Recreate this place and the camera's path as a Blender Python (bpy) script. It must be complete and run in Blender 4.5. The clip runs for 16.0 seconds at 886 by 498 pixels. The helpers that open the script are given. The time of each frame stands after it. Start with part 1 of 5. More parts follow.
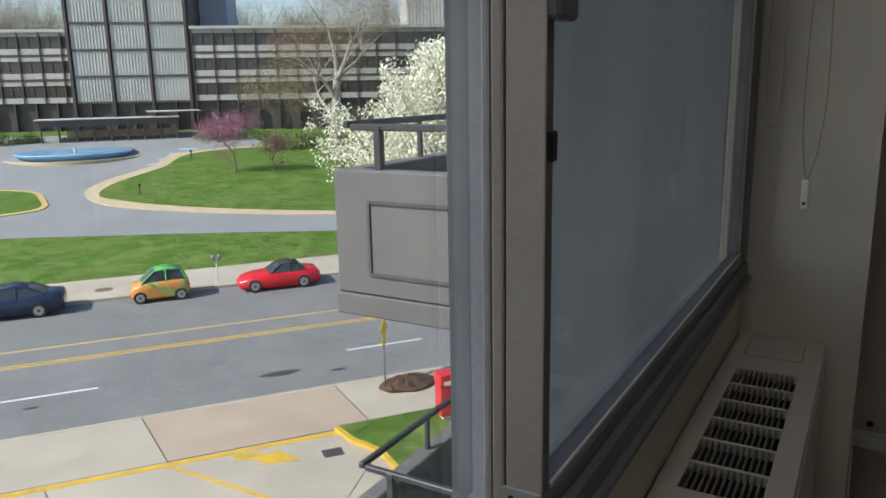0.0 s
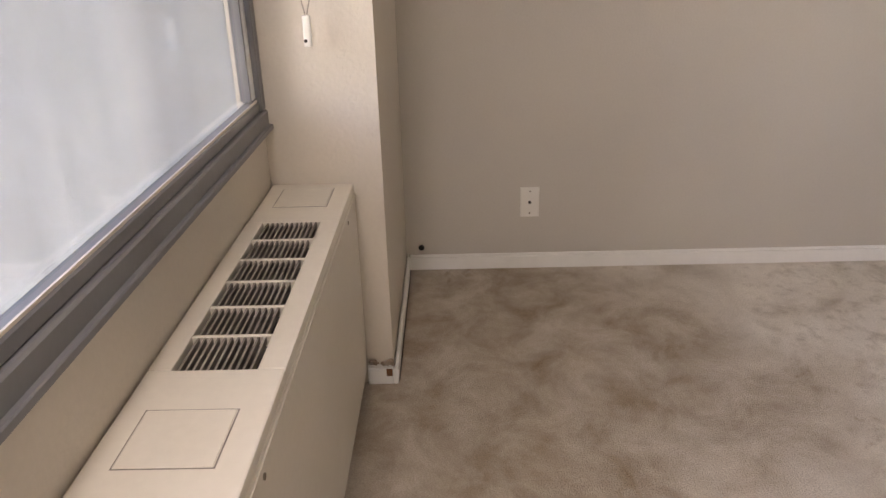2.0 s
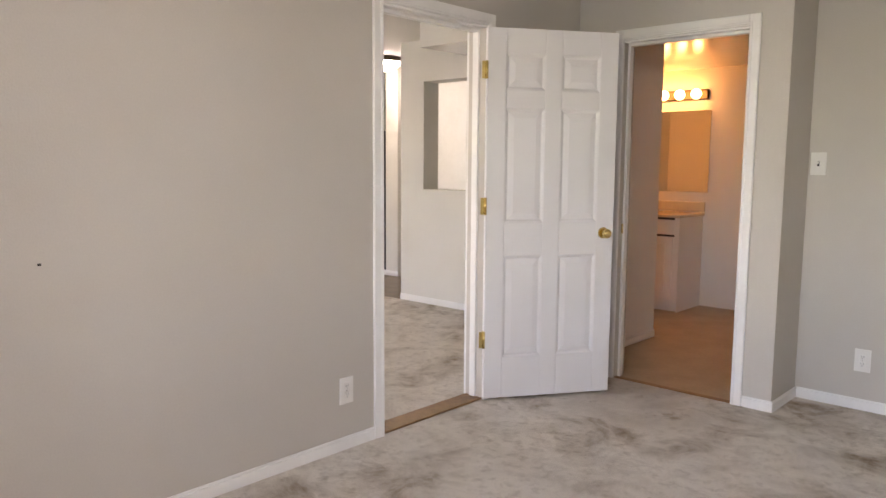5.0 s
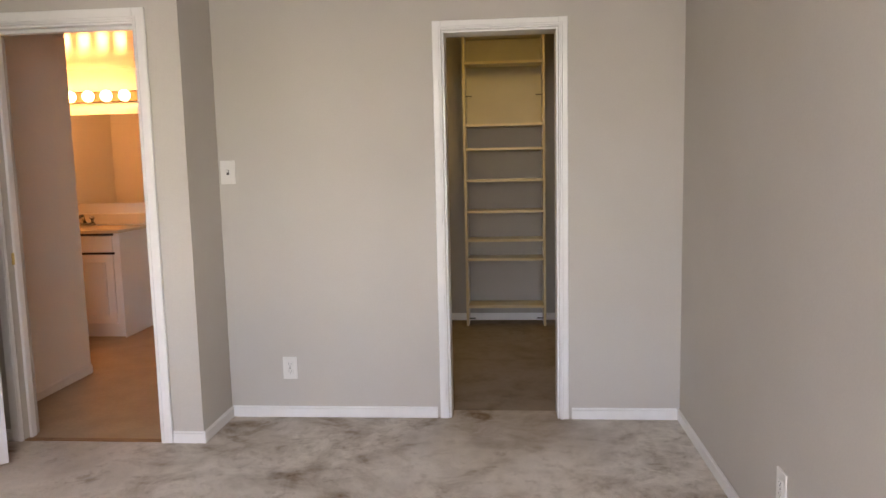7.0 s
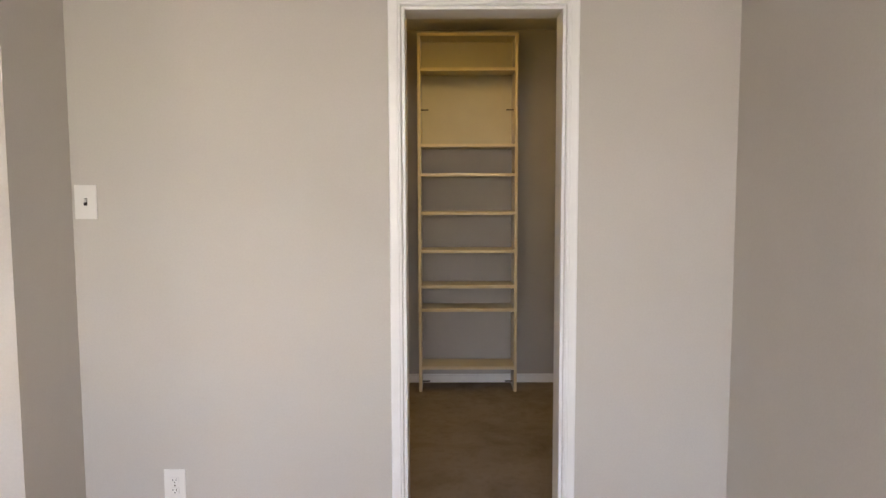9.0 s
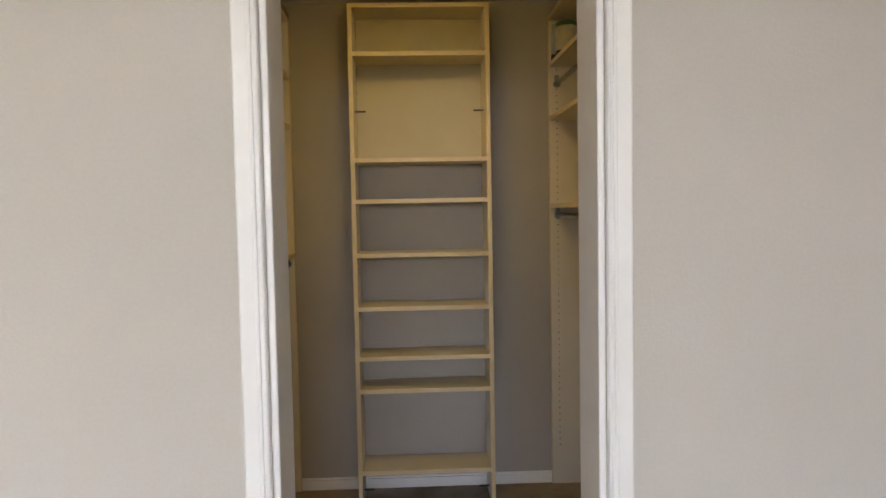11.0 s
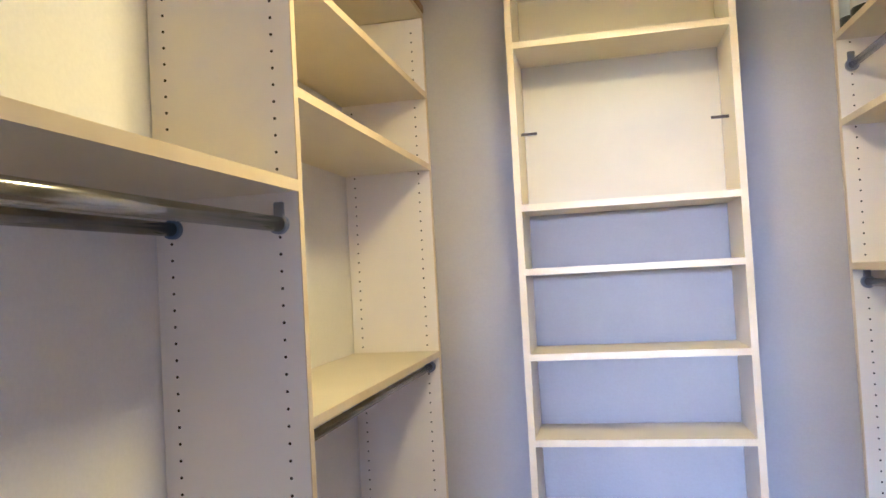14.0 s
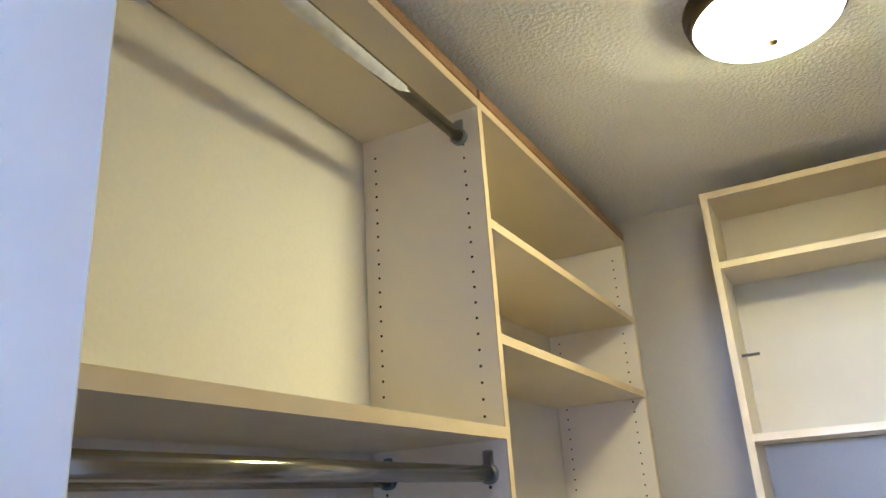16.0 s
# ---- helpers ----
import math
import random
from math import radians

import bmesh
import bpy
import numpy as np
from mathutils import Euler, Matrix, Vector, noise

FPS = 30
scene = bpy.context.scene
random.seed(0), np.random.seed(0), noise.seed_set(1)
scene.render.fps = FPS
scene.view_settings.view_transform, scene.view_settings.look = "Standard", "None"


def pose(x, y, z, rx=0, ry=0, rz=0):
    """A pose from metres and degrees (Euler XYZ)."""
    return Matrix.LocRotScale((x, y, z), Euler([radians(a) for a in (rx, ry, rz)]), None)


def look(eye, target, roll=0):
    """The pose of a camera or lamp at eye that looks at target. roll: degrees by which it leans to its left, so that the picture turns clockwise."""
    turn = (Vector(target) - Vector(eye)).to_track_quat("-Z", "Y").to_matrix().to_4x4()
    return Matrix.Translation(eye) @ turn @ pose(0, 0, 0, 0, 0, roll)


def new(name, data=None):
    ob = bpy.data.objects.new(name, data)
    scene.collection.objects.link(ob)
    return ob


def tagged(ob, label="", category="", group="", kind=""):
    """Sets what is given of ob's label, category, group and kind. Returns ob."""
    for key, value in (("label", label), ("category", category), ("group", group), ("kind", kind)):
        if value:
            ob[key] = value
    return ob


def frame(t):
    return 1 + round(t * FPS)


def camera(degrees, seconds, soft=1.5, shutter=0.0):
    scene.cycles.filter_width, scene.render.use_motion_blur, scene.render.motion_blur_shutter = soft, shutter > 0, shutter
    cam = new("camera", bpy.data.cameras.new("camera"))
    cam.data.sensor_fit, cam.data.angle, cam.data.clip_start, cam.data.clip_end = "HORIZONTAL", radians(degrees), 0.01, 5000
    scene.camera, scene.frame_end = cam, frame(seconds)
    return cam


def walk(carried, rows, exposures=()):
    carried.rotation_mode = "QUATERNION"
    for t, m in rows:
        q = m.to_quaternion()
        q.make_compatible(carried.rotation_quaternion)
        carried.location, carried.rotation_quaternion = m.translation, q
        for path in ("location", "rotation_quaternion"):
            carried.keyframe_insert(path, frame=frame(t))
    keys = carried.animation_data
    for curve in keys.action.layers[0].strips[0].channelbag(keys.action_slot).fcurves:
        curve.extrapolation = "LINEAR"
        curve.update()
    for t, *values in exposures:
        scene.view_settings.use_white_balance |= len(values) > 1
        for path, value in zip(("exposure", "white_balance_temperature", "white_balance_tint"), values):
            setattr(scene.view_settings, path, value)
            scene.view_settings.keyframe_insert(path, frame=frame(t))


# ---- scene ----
cam = camera(61.8, 16.0)
PATH = [
    (0, (2.78, -4.737, 1.245), (1.092, -5.724, 0.823), -1.1),
    (0.5, (2.705, -4.696, 1.242), (0.928, -5.466, 0.742), -1.9),
    (1, (2.645, -4.654, 1.222), (0.823, -5.2, 0.606), -2.3),
    (1.5, (2.599, -4.602, 1.204), (0.759, -4.897, 0.478), -2.2),
    (2, (2.563, -4.552, 1.187), (0.727, -4.577, 0.394), -1.5),
    (2.5, (2.523, -4.533, 1.198), (0.706, -4.254, 0.409), -0.5),
    (3, (2.472, -4.567, 1.229), (0.693, -3.917, 0.587), 0.5),
    (3.2, (2.459, -4.582, 1.228), (0.709, -3.805, 0.652), 0.7),
    (5.3, (2.629, -4.366, 1.341), (1.402, -2.801, 1.127), -0.1),
    (5.5, (2.671, -4.318, 1.354), (1.542, -2.681, 1.143), -0.5),
    (5.9, (2.705, -4.214, 1.399), (1.844, -2.423, 1.174), -1.1),
    (6, (2.731, -4.176, 1.405), (1.936, -2.355, 1.181), -1.3),
    (6.5, (2.794, -4.009, 1.402), (2.346, -2.073, 1.171), -1.5),
    (7, (2.784, -3.819, 1.372), (2.608, -1.841, 1.133), -1.3),
    (7.5, (2.728, -3.57, 1.382), (2.706, -1.585, 1.133), -1.2),
    (8, (2.749, -3.269, 1.393), (2.763, -1.283, 1.156), -0.6),
    (8.5, (2.706, -2.994, 1.399), (2.676, -1.005, 1.19), 0.2),
    (9, (2.616, -2.68, 1.395), (2.608, -0.688, 1.218), -0.2),
    (9.2, (2.626, -2.579, 1.394), (2.631, -0.586, 1.219), -0.3),
    (11.3, (2.715, -1.055, 1.415), (2.802, 0.94, 1.325), -1.1),
    (11.5, (2.718, -0.919, 1.399), (2.79, 1.078, 1.323), -1.0),
    (12, (2.674, -0.638, 1.435), (2.766, 1.359, 1.379), -1.8),
    (12.5, (2.722, -0.397, 1.435), (2.734, 1.603, 1.407), -1.7),
    (13, (2.754, -0.214, 1.454), (2.639, 1.783, 1.455), -2.0),
    (13.5, (2.705, -0.084, 1.455), (2.48, 1.903, 1.474), -2.4),
    (14, (2.672, -0.013, 1.459), (2.258, 1.943, 1.526), -3.1),
    (14.5, (2.684, 0.009, 1.48), (1.972, 1.862, 1.717), -4.5),
    (15, (2.691, 0.005, 1.496), (1.829, 1.753, 1.946), -5.8),
    (15.5, (2.698, -0.015, 1.513), (1.807, 1.67, 2.119), -5.4),
    (16, (2.698, -0.016, 1.511), (1.826, 1.657, 2.174), -3.8),
]


# ---- world and light ----
EXPO = [(0.0, 0.82, 6700, 13), (0.5, 1.15, 7150, 20), (1.0, 2.0, 8300, 32), (1.5, 2.95, 8650, 33), (2.0, 3.65, 7900, 27), (2.5, 4.2, 7400, 22), (3.0, 4.15, 7750, 23), (5.5, 3.85, 7300, 26),
        (7.0, 4.05, 7400, 28), (9.0, 4.25, 7350, 28), (11.5, 4.4, 6750, 25), (12.0, 4.65, 6650, 26), (12.5, 5.3, 6350, 25), (13.0, 5.98, 5500, 26), (13.5, 6.2, 4800, 33), (14.0, 6.3, 4600, 36), (14.5, 6.3, 4380, 38), (15.0, 6.2, 4120, 36), (16.0, 6.0, 4400, 29)]
walk(cam, [(t, look(e, g, r)) for t, e, g, r in PATH], EXPO)

SUN_AZ, SUN_EL = (0.88, -0.47), radians(40)
world = bpy.data.worlds.new("sky")
scene.world = world
world.use_nodes = True
wn = world.node_tree
sky = wn.nodes.new("ShaderNodeTexSky")
sky.sky_type = "NISHITA"
sky.sun_disc = False
sky.sun_elevation = SUN_EL
sky.sun_rotation = math.atan2(SUN_AZ[0], SUN_AZ[1])
wn.links.new(sky.outputs[0], wn.nodes["Background"].inputs[0])
wn.nodes["Background"].inputs[1].default_value = 0.15

sun = new("sun", bpy.data.lights.new("sun", "SUN"))
sun.data.energy, sun.data.angle, sun.data.color = 4.5, radians(0.5), (1.0, 0.95, 0.87)
sun.matrix_world = look((SUN_AZ[0] * 50, SUN_AZ[1] * 50, 50 * math.tan(SUN_EL)), (0, 0, 0))




def window_light(name, x0, x1, z0, z1, y, power, drop=0.0):
    """Added area lamp that stands in for sky light at a window's opening."""
    lamp = new(name, bpy.data.lights.new(name, "AREA"))
    lamp.data.shape, lamp.data.size, lamp.data.size_y = "RECTANGLE", x1 - x0, z1 - z0
    lamp.data.energy, lamp.data.color = power, (0.88, 0.94, 1.0)
    lamp.matrix_world = look(((x0 + x1) / 2, y, (z0 + z1) / 2), ((x0 + x1) / 2, y + 1, (z0 + z1) / 2 - drop))
    return lamp


# unseen lamps, set just inside the glass to lift both rooms
window_light("bedroom_sky_fill", 2.0, 3.3, 1.70, 2.20, -4.90, 3.0, 0.5)
window_light("living_room_sky_fill", -3.88, -2.02, 0.45, 2.25, -5.09, 3.0)


# ---- materials ----
def mat(name, c1, c2=None, scale=3.0, rough=0.6, bump=0.0, bscale=60.0, metal=0.0, detail=6.0, rand=0.0, fine=0.0, lo=0.35, hi=0.65, spec=0.5, stretch=0.0, mid=None):
    """Two colours mixed by a broad noise, a finer grain over it, and a fine relief."""
    m = bpy.data.materials.new(name)
    m.use_nodes = True
    nt = m.node_tree
    b = nt.nodes["Principled BSDF"]
    N, L = nt.nodes.new, nt.links.new
    b.inputs["Roughness"].default_value = rough
    b.inputs["Metallic"].default_value = metal
    b.inputs["Specular IOR Level"].default_value = spec
    c2 = c2 or tuple(c * 0.9 for c in c1)
    geo = N("ShaderNodeNewGeometry")
    no = N("ShaderNodeTexNoise")
    no.inputs["Scale"].default_value, no.inputs["Detail"].default_value = scale, detail
    if stretch:
        mp = N("ShaderNodeMapping")
        mp.inputs["Scale"].default_value = (1, 1, stretch)
        L(geo.outputs["Position"], mp.inputs[0])
        L(mp.outputs[0], no.inputs["Vector"])
    else:
        L(geo.outputs["Position"], no.inputs["Vector"])
    ramp = N("ShaderNodeMapRange")
    ramp.inputs[1].default_value, ramp.inputs[2].default_value = lo, hi
    L(no.outputs[0], ramp.inputs[0])
    mix = N("ShaderNodeMix")
    mix.data_type = "RGBA"
    mix.inputs[6].default_value, mix.inputs[7].default_value = (*c1, 1), (*c2, 1)
    L(ramp.outputs[0], mix.inputs[0])
    out = mix.outputs[2]
    if mid:
        n4 = N("ShaderNodeTexNoise")
        n4.inputs["Scale"].default_value, n4.inputs["Detail"].default_value, n4.inputs["Distortion"].default_value = mid[0], 8, 0.8
        L(geo.outputs["Position"], n4.inputs["Vector"])
        mr = N("ShaderNodeMapRange")
        mr.inputs[1].default_value, mr.inputs[2].default_value = 0.3, 0.7
        mr.inputs[3].default_value, mr.inputs[4].default_value = 1 - mid[1], 1 + mid[1]
        L(n4.outputs[0], mr.inputs[0])
        vm = N("ShaderNodeVectorMath")
        vm.operation = "SCALE"
        L(out, vm.inputs[0])
        L(mr.outputs[0], vm.inputs["Scale"])
        out = vm.outputs[0]
    if fine:
        n2 = N("ShaderNodeTexNoise")
        n2.inputs["Scale"].default_value, n2.inputs["Detail"].default_value = bscale, 4
        L(geo.outputs["Position"], n2.inputs["Vector"])
        mr = N("ShaderNodeMapRange")
        mr.inputs[1].default_value, mr.inputs[2].default_value = 0.3, 0.7
        mr.inputs[3].default_value, mr.inputs[4].default_value = 1 - fine, 1 + fine
        L(n2.outputs[0], mr.inputs[0])
        vm = N("ShaderNodeVectorMath")
        vm.operation = "SCALE"
        L(out, vm.inputs[0])
        L(mr.outputs[0], vm.inputs["Scale"])
        out = vm.outputs[0]
    if rand:
        oi = N("ShaderNodeObjectInfo")
        mr = N("ShaderNodeMapRange")
        mr.inputs[3].default_value, mr.inputs[4].default_value = 1 - rand, 1 + rand
        L(oi.outputs["Random"], mr.inputs[0])
        vm = N("ShaderNodeVectorMath")
        vm.operation = "SCALE"
        L(out, vm.inputs[0])
        L(mr.outputs[0], vm.inputs["Scale"])
        out = vm.outputs[0]
    L(out, b.inputs["Base Color"])
    if bump:
        n3 = N("ShaderNodeTexNoise")
        n3.inputs["Scale"].default_value, n3.inputs["Detail"].default_value = bscale, 5
        L(geo.outputs["Position"], n3.inputs["Vector"])
        bp = N("ShaderNodeBump")
        bp.inputs["Strength"].default_value, bp.inputs["Distance"].default_value = bump, 0.01
        L(n3.outputs[0], bp.inputs["Height"])
        L(bp.outputs[0], b.inputs["Normal"])
    return m


def glow(name, colour, power):
    m = bpy.data.materials.new(name)
    m.use_nodes = True
    b = m.node_tree.nodes["Principled BSDF"]
    b.inputs["Base Color"].default_value = (0.9, 0.88, 0.82, 1)
    b.inputs["Emission Color"].default_value = (*colour, 1)
    b.inputs["Emission Strength"].default_value = power
    return m


def glass_mat():
    m = bpy.data.materials.new("window_glass")
    m.use_nodes = True
    nt = m.node_tree
    nt.nodes.clear()
    N, L = nt.nodes.new, nt.links.new
    out, tr, gl, mx, fr, pw = N("ShaderNodeOutputMaterial"), N("ShaderNodeBsdfTransparent"), N("ShaderNodeBsdfGlossy"), N("ShaderNodeMixShader"), N("ShaderNodeLayerWeight"), N("ShaderNodeMapRange")
    tr.inputs[0].default_value = (0.84, 0.865, 0.87, 1)
    gl.inputs["Roughness"].default_value = 0.02
    fr.inputs[0].default_value = 0.3
    pw.inputs[3].default_value, pw.inputs[4].default_value = 0.02, 0.30
    L(fr.outputs[1], pw.inputs[0]); L(pw.outputs[0], mx.inputs[0]); L(tr.outputs[0], mx.inputs[1]); L(gl.outputs[0], mx.inputs[2]); L(mx.outputs[0], out.inputs[0])
    return m


def carpet_mat(name, clean, soiled, patches=()):
    """Cut pile: broad soiling, ragged stains with finer edges, and a fibre grain with relief."""
    m = bpy.data.materials.new(name)
    m.use_nodes = True
    nt = m.node_tree
    b = nt.nodes["Principled BSDF"]
    N, L = nt.nodes.new, nt.links.new
    b.inputs["Roughness"].default_value = 0.95
    b.inputs["Specular IOR Level"].default_value = 0.1
    geo = N("ShaderNodeNewGeometry")

    def noise(scale, detail, dist, lo, hi, a, z, rough=0.6):
        n = N("ShaderNodeTexNoise")
        n.inputs["Scale"].default_value, n.inputs["Detail"].default_value, n.inputs["Distortion"].default_value = scale, detail, dist
        n.inputs["Roughness"].default_value = rough
        L(geo.outputs["Position"], n.inputs["Vector"])
        r = N("ShaderNodeMapRange")
        for k, v in zip((1, 2, 3, 4), (lo, hi, a, z)):
            r.inputs[k].default_value = v
        L(n.outputs[0], r.inputs[0])
        return n, r.outputs[0]

    def maths(op, p, q):
        n = N("ShaderNodeMath")
        n.operation = op
        L(p, n.inputs[0])
        L(q, n.inputs[1])
        return n.outputs[0]
    broad = noise(0.75, 4, 0.3, 0.38, 0.60, 0.0, 0.75)[1]
    stain = noise(2.1, 9, 0.6, 0.44, 0.66, 0.0, 1.0, 0.62)[1]
    brushed = noise(4.6, 8, 0.9, 0.42, 0.68, 0.0, 0.7, 0.66)[1]
    fleck = noise(17.0, 8, 0.2, 0.48, 0.72, 0.0, 0.45, 0.7)[1]
    f = maths("MAXIMUM", maths("ADD", maths("MULTIPLY", broad, brushed), fleck), maths("ADD", maths("MULTIPLY", stain, brushed), maths("MULTIPLY", stain, broad)))
    # darker round patches with ragged rims
    for x, y, radius, depth in patches:
        gap = N("ShaderNodeVectorMath")
        gap.operation = "DISTANCE"
        gap.inputs[1].default_value = (x, y, 0)
        L(geo.outputs["Position"], gap.inputs[0])
        ragged = noise(1.7, 7, 0.4, 0.25, 0.75, -0.45 * radius, 0.45 * radius)[1]
        rim = N("ShaderNodeMapRange")
        for k, v in zip((1, 2, 3, 4), (0.45 * radius, 1.15 * radius, depth, 0.0)):
            rim.inputs[k].default_value = v
        L(maths("ADD", gap.outputs["Value"], ragged), rim.inputs[0])
        f = maths("MAXIMUM", f, maths("MULTIPLY", rim.outputs[0], noise(5.2, 9, 0.35, 0.30, 0.70, 0.40, 1.0, 0.68)[1]))
    mix = N("ShaderNodeMix")
    mix.data_type = "RGBA"
    mix.inputs[6].default_value, mix.inputs[7].default_value = (*clean, 1), (*soiled, 1)
    L(f, mix.inputs[0])
    pile, grain = noise(230, 4, 0, 0.3, 0.7, 0.84, 1.16)
    vm = N("ShaderNodeVectorMath")
    vm.operation = "SCALE"
    L(mix.outputs[2], vm.inputs[0])
    L(grain, vm.inputs["Scale"])
    L(vm.outputs[0], b.inputs["Base Color"])
    bp = N("ShaderNodeBump")
    bp.inputs["Strength"].default_value, bp.inputs["Distance"].default_value = 0.7, 0.01
    L(pile.outputs[0], bp.inputs["Height"])
    L(bp.outputs[0], b.inputs["Normal"])
    return m


WALL = mat("greige_wall_paint", (0.565, 0.528, 0.472), (0.535, 0.498, 0.442), 1.3, 0.75, 0.10, 140, fine=0.02)
PIER = mat("cream_wall_paint", (0.65, 0.59, 0.505), (0.62, 0.56, 0.48), 1.5, 0.6, 0.12, 90, fine=0.02)
WHITEWALL = mat("pale_wall_paint", (0.70, 0.68, 0.62), (0.66, 0.64, 0.58), 1.5, 0.7, 0.08, 120, fine=0.02)
TRIM = mat("white_gloss_trim", (0.85, 0.84, 0.81), (0.81, 0.80, 0.765), 4, 0.35, 0.02, 30, fine=0.015)
DOORW = mat("white_door_paint", (0.80, 0.79, 0.78), (0.77, 0.76, 0.75), 3, 0.4, 0.05, 80)
CEIL = mat("textured_ceiling", (0.74, 0.73, 0.70), (0.70, 0.69, 0.66), 2, 0.9, 0.55, 110, fine=0.04)
GLOSSCEIL = mat("gloss_ceiling_paint", (0.74, 0.72, 0.66), (0.70, 0.68, 0.62), 1.5, 0.16, 0.03, 12, fine=0.02)
CARPET = carpet_mat("worn_carpet", (0.78, 0.725, 0.65), (0.25, 0.18, 0.115), ((0.75, -4.45, 1.15, 0.95), (2.78, -0.05, 0.62, 0.8), (0.70, -0.75, 0.5, 0.55)))
# same stained pile, its colours darkened to hold the closet's shade
CLOSETCARPET = carpet_mat("shaded_closet_carpet", (0.36, 0.30, 0.24), (0.20, 0.155, 0.11))
# closet paint darkened: the shade deep in the closet is in the colour
CLOSETWALL = mat("shaded_closet_paint", (0.43, 0.40, 0.36), (0.39, 0.36, 0.32), 1.5, 0.75, 0.08, 120, fine=0.02)
# pale paint lightened in place of missing daylight and lamp bounce
BRIGHTWALL = mat("lightened_white_paint", (0.80, 0.78, 0.735), (0.77, 0.75, 0.70), 1.5, 0.7, 0.06, 120, fine=0.02)
# even yellow-tan, darker than the shelf boards
MELBACK = mat("yellow_tan_back_panel", (0.52, 0.455, 0.30), (0.48, 0.415, 0.27), 4, 0.5, 0.03, 150)
MELAMINE = mat("cream_melamine", (0.81, 0.755, 0.655), (0.78, 0.725, 0.625), 5, 0.45, 0.03, 150)
# yellower than the upright panels
MELSHELF = mat("yellow_melamine_shelf", (0.68, 0.60, 0.42), (0.65, 0.57, 0.39), 5, 0.42, 0.03, 150)
MELEDGE = mat("tan_edge_banding", (0.70, 0.58, 0.36), (0.64, 0.52, 0.31), 9, 0.4)
CHROME = mat("worn_chrome", (0.42, 0.41, 0.38), (0.32, 0.31, 0.28), 14, 0.18, metal=1.0)
BRASS = mat("polished_brass", (0.80, 0.62, 0.25), (0.70, 0.52, 0.2), 20, 0.25, metal=1.0)
DARKHOLE = mat("dark_hole", (0.03, 0.025, 0.02), None, 10, 0.9)
BLUEPL = mat("blue_grey_plastic", (0.10, 0.16, 0.26), (0.08, 0.13, 0.22), 20, 0.4)
STEELSOCK = mat("grey_zinc_socket", (0.32, 0.34, 0.38), (0.25, 0.27, 0.31), 30, 0.35, metal=0.8)
PLASTIC = mat("white_plastic", (0.80, 0.78, 0.73), (0.77, 0.75, 0.70), 10, 0.35)
ALU = mat("grey_aluminium", (0.68, 0.605, 0.53), (0.60, 0.53, 0.46), 6, 0.45, 0.05, 120, metal=0.0, fine=0.05)
ALUDARK = mat("dark_window_metal", (0.20, 0.20, 0.21), (0.165, 0.165, 0.175), 6, 0.4, 0.05, 90, metal=0.1)
ALUWHITE = mat("weathered_white_metal", (0.68, 0.68, 0.665), (0.57, 0.57, 0.555), 7, 0.5, 0.1, 60, fine=0.06)
HEATER = mat("cream_enamel_metal", (0.68, 0.63, 0.55), (0.64, 0.59, 0.51), 3, 0.4, 0.04, 60, fine=0.02)
# grey-brown, darker than the cream case
GRILLE = mat("grey_brown_grille_slat", (0.27, 0.24, 0.21), (0.16, 0.14, 0.12), 20, 0.6)
BLACKMETAL = mat("black_grille_interior", (0.02, 0.02, 0.022), (0.03, 0.03, 0.03), 20, 0.7)
WOOD = mat("oak_threshold", (0.29, 0.16, 0.065), (0.20, 0.105, 0.04), 12, 0.45, 0.15, 60, fine=0.12)
DARKWOOD = mat("dark_laminate_floor", (0.20, 0.145, 0.10), (0.14, 0.10, 0.07), 5, 0.35, 0.05, 40, fine=0.1)
TILE = mat("tan_bath_floor", (0.42, 0.32, 0.21), (0.36, 0.27, 0.17), 5, 0.5, 0.08, 50, fine=0.06)
COUNTER = mat("cultured_marble", (0.66, 0.58, 0.44), (0.60, 0.52, 0.38), 6, 0.2)
FRIDGE = mat("black_appliance", (0.006, 0.006, 0.007), (0.009, 0.009, 0.01), 8, 0.5, spec=0.08)
MIRROR = mat("mirror_silver", (0.88, 0.88, 0.87), (0.86, 0.86, 0.85), 2, 0.02, metal=1.0)
GLASS = glass_mat()
DOME_WARM = glow("lit_warm_dome", (1.0, 0.745, 0.20), 1.5)
DOME_WHITE = glow("lit_white_dome", (1.0, 0.93, 0.82), 4.0)
BULB = glow("lit_globe_bulb", (1.0, 0.43, 0.13), 2.3)
BRONZE = mat("dark_bronze", (0.07, 0.055, 0.035), (0.05, 0.04, 0.025), 15, 0.35, metal=0.8)


# ---- mesh helpers ----
def box(bm, x0, x1, y0, y1, z0, z1, bev=0.0, seg=1):
    r = bmesh.ops.create_cube(bm, size=1.0)
    vs = r["verts"]
    for v in vs:
        v.co = Vector((x0 + (v.co.x + 0.5) * (x1 - x0), y0 + (v.co.y + 0.5) * (y1 - y0), z0 + (v.co.z + 0.5) * (z1 - z0)))
    if bev:
        es = {e for v in vs for e in v.link_edges}
        bmesh.ops.bevel(bm, geom=list(es), offset=bev, segments=seg, affect="EDGES", profile=0.6)
    return bm


def cyl(bm, p, q, r, seg=16, r2=None, caps=True):
    p, q = Vector(p), Vector(q)
    d = q - p
    m = Matrix.Translation((p + q) / 2) @ d.to_track_quat("Z", "Y").to_matrix().to_4x4()
    bmesh.ops.create_cone(bm, cap_ends=caps, segments=seg, radius1=r, radius2=r if r2 is None else r2, depth=d.length, matrix=m)
    return bm


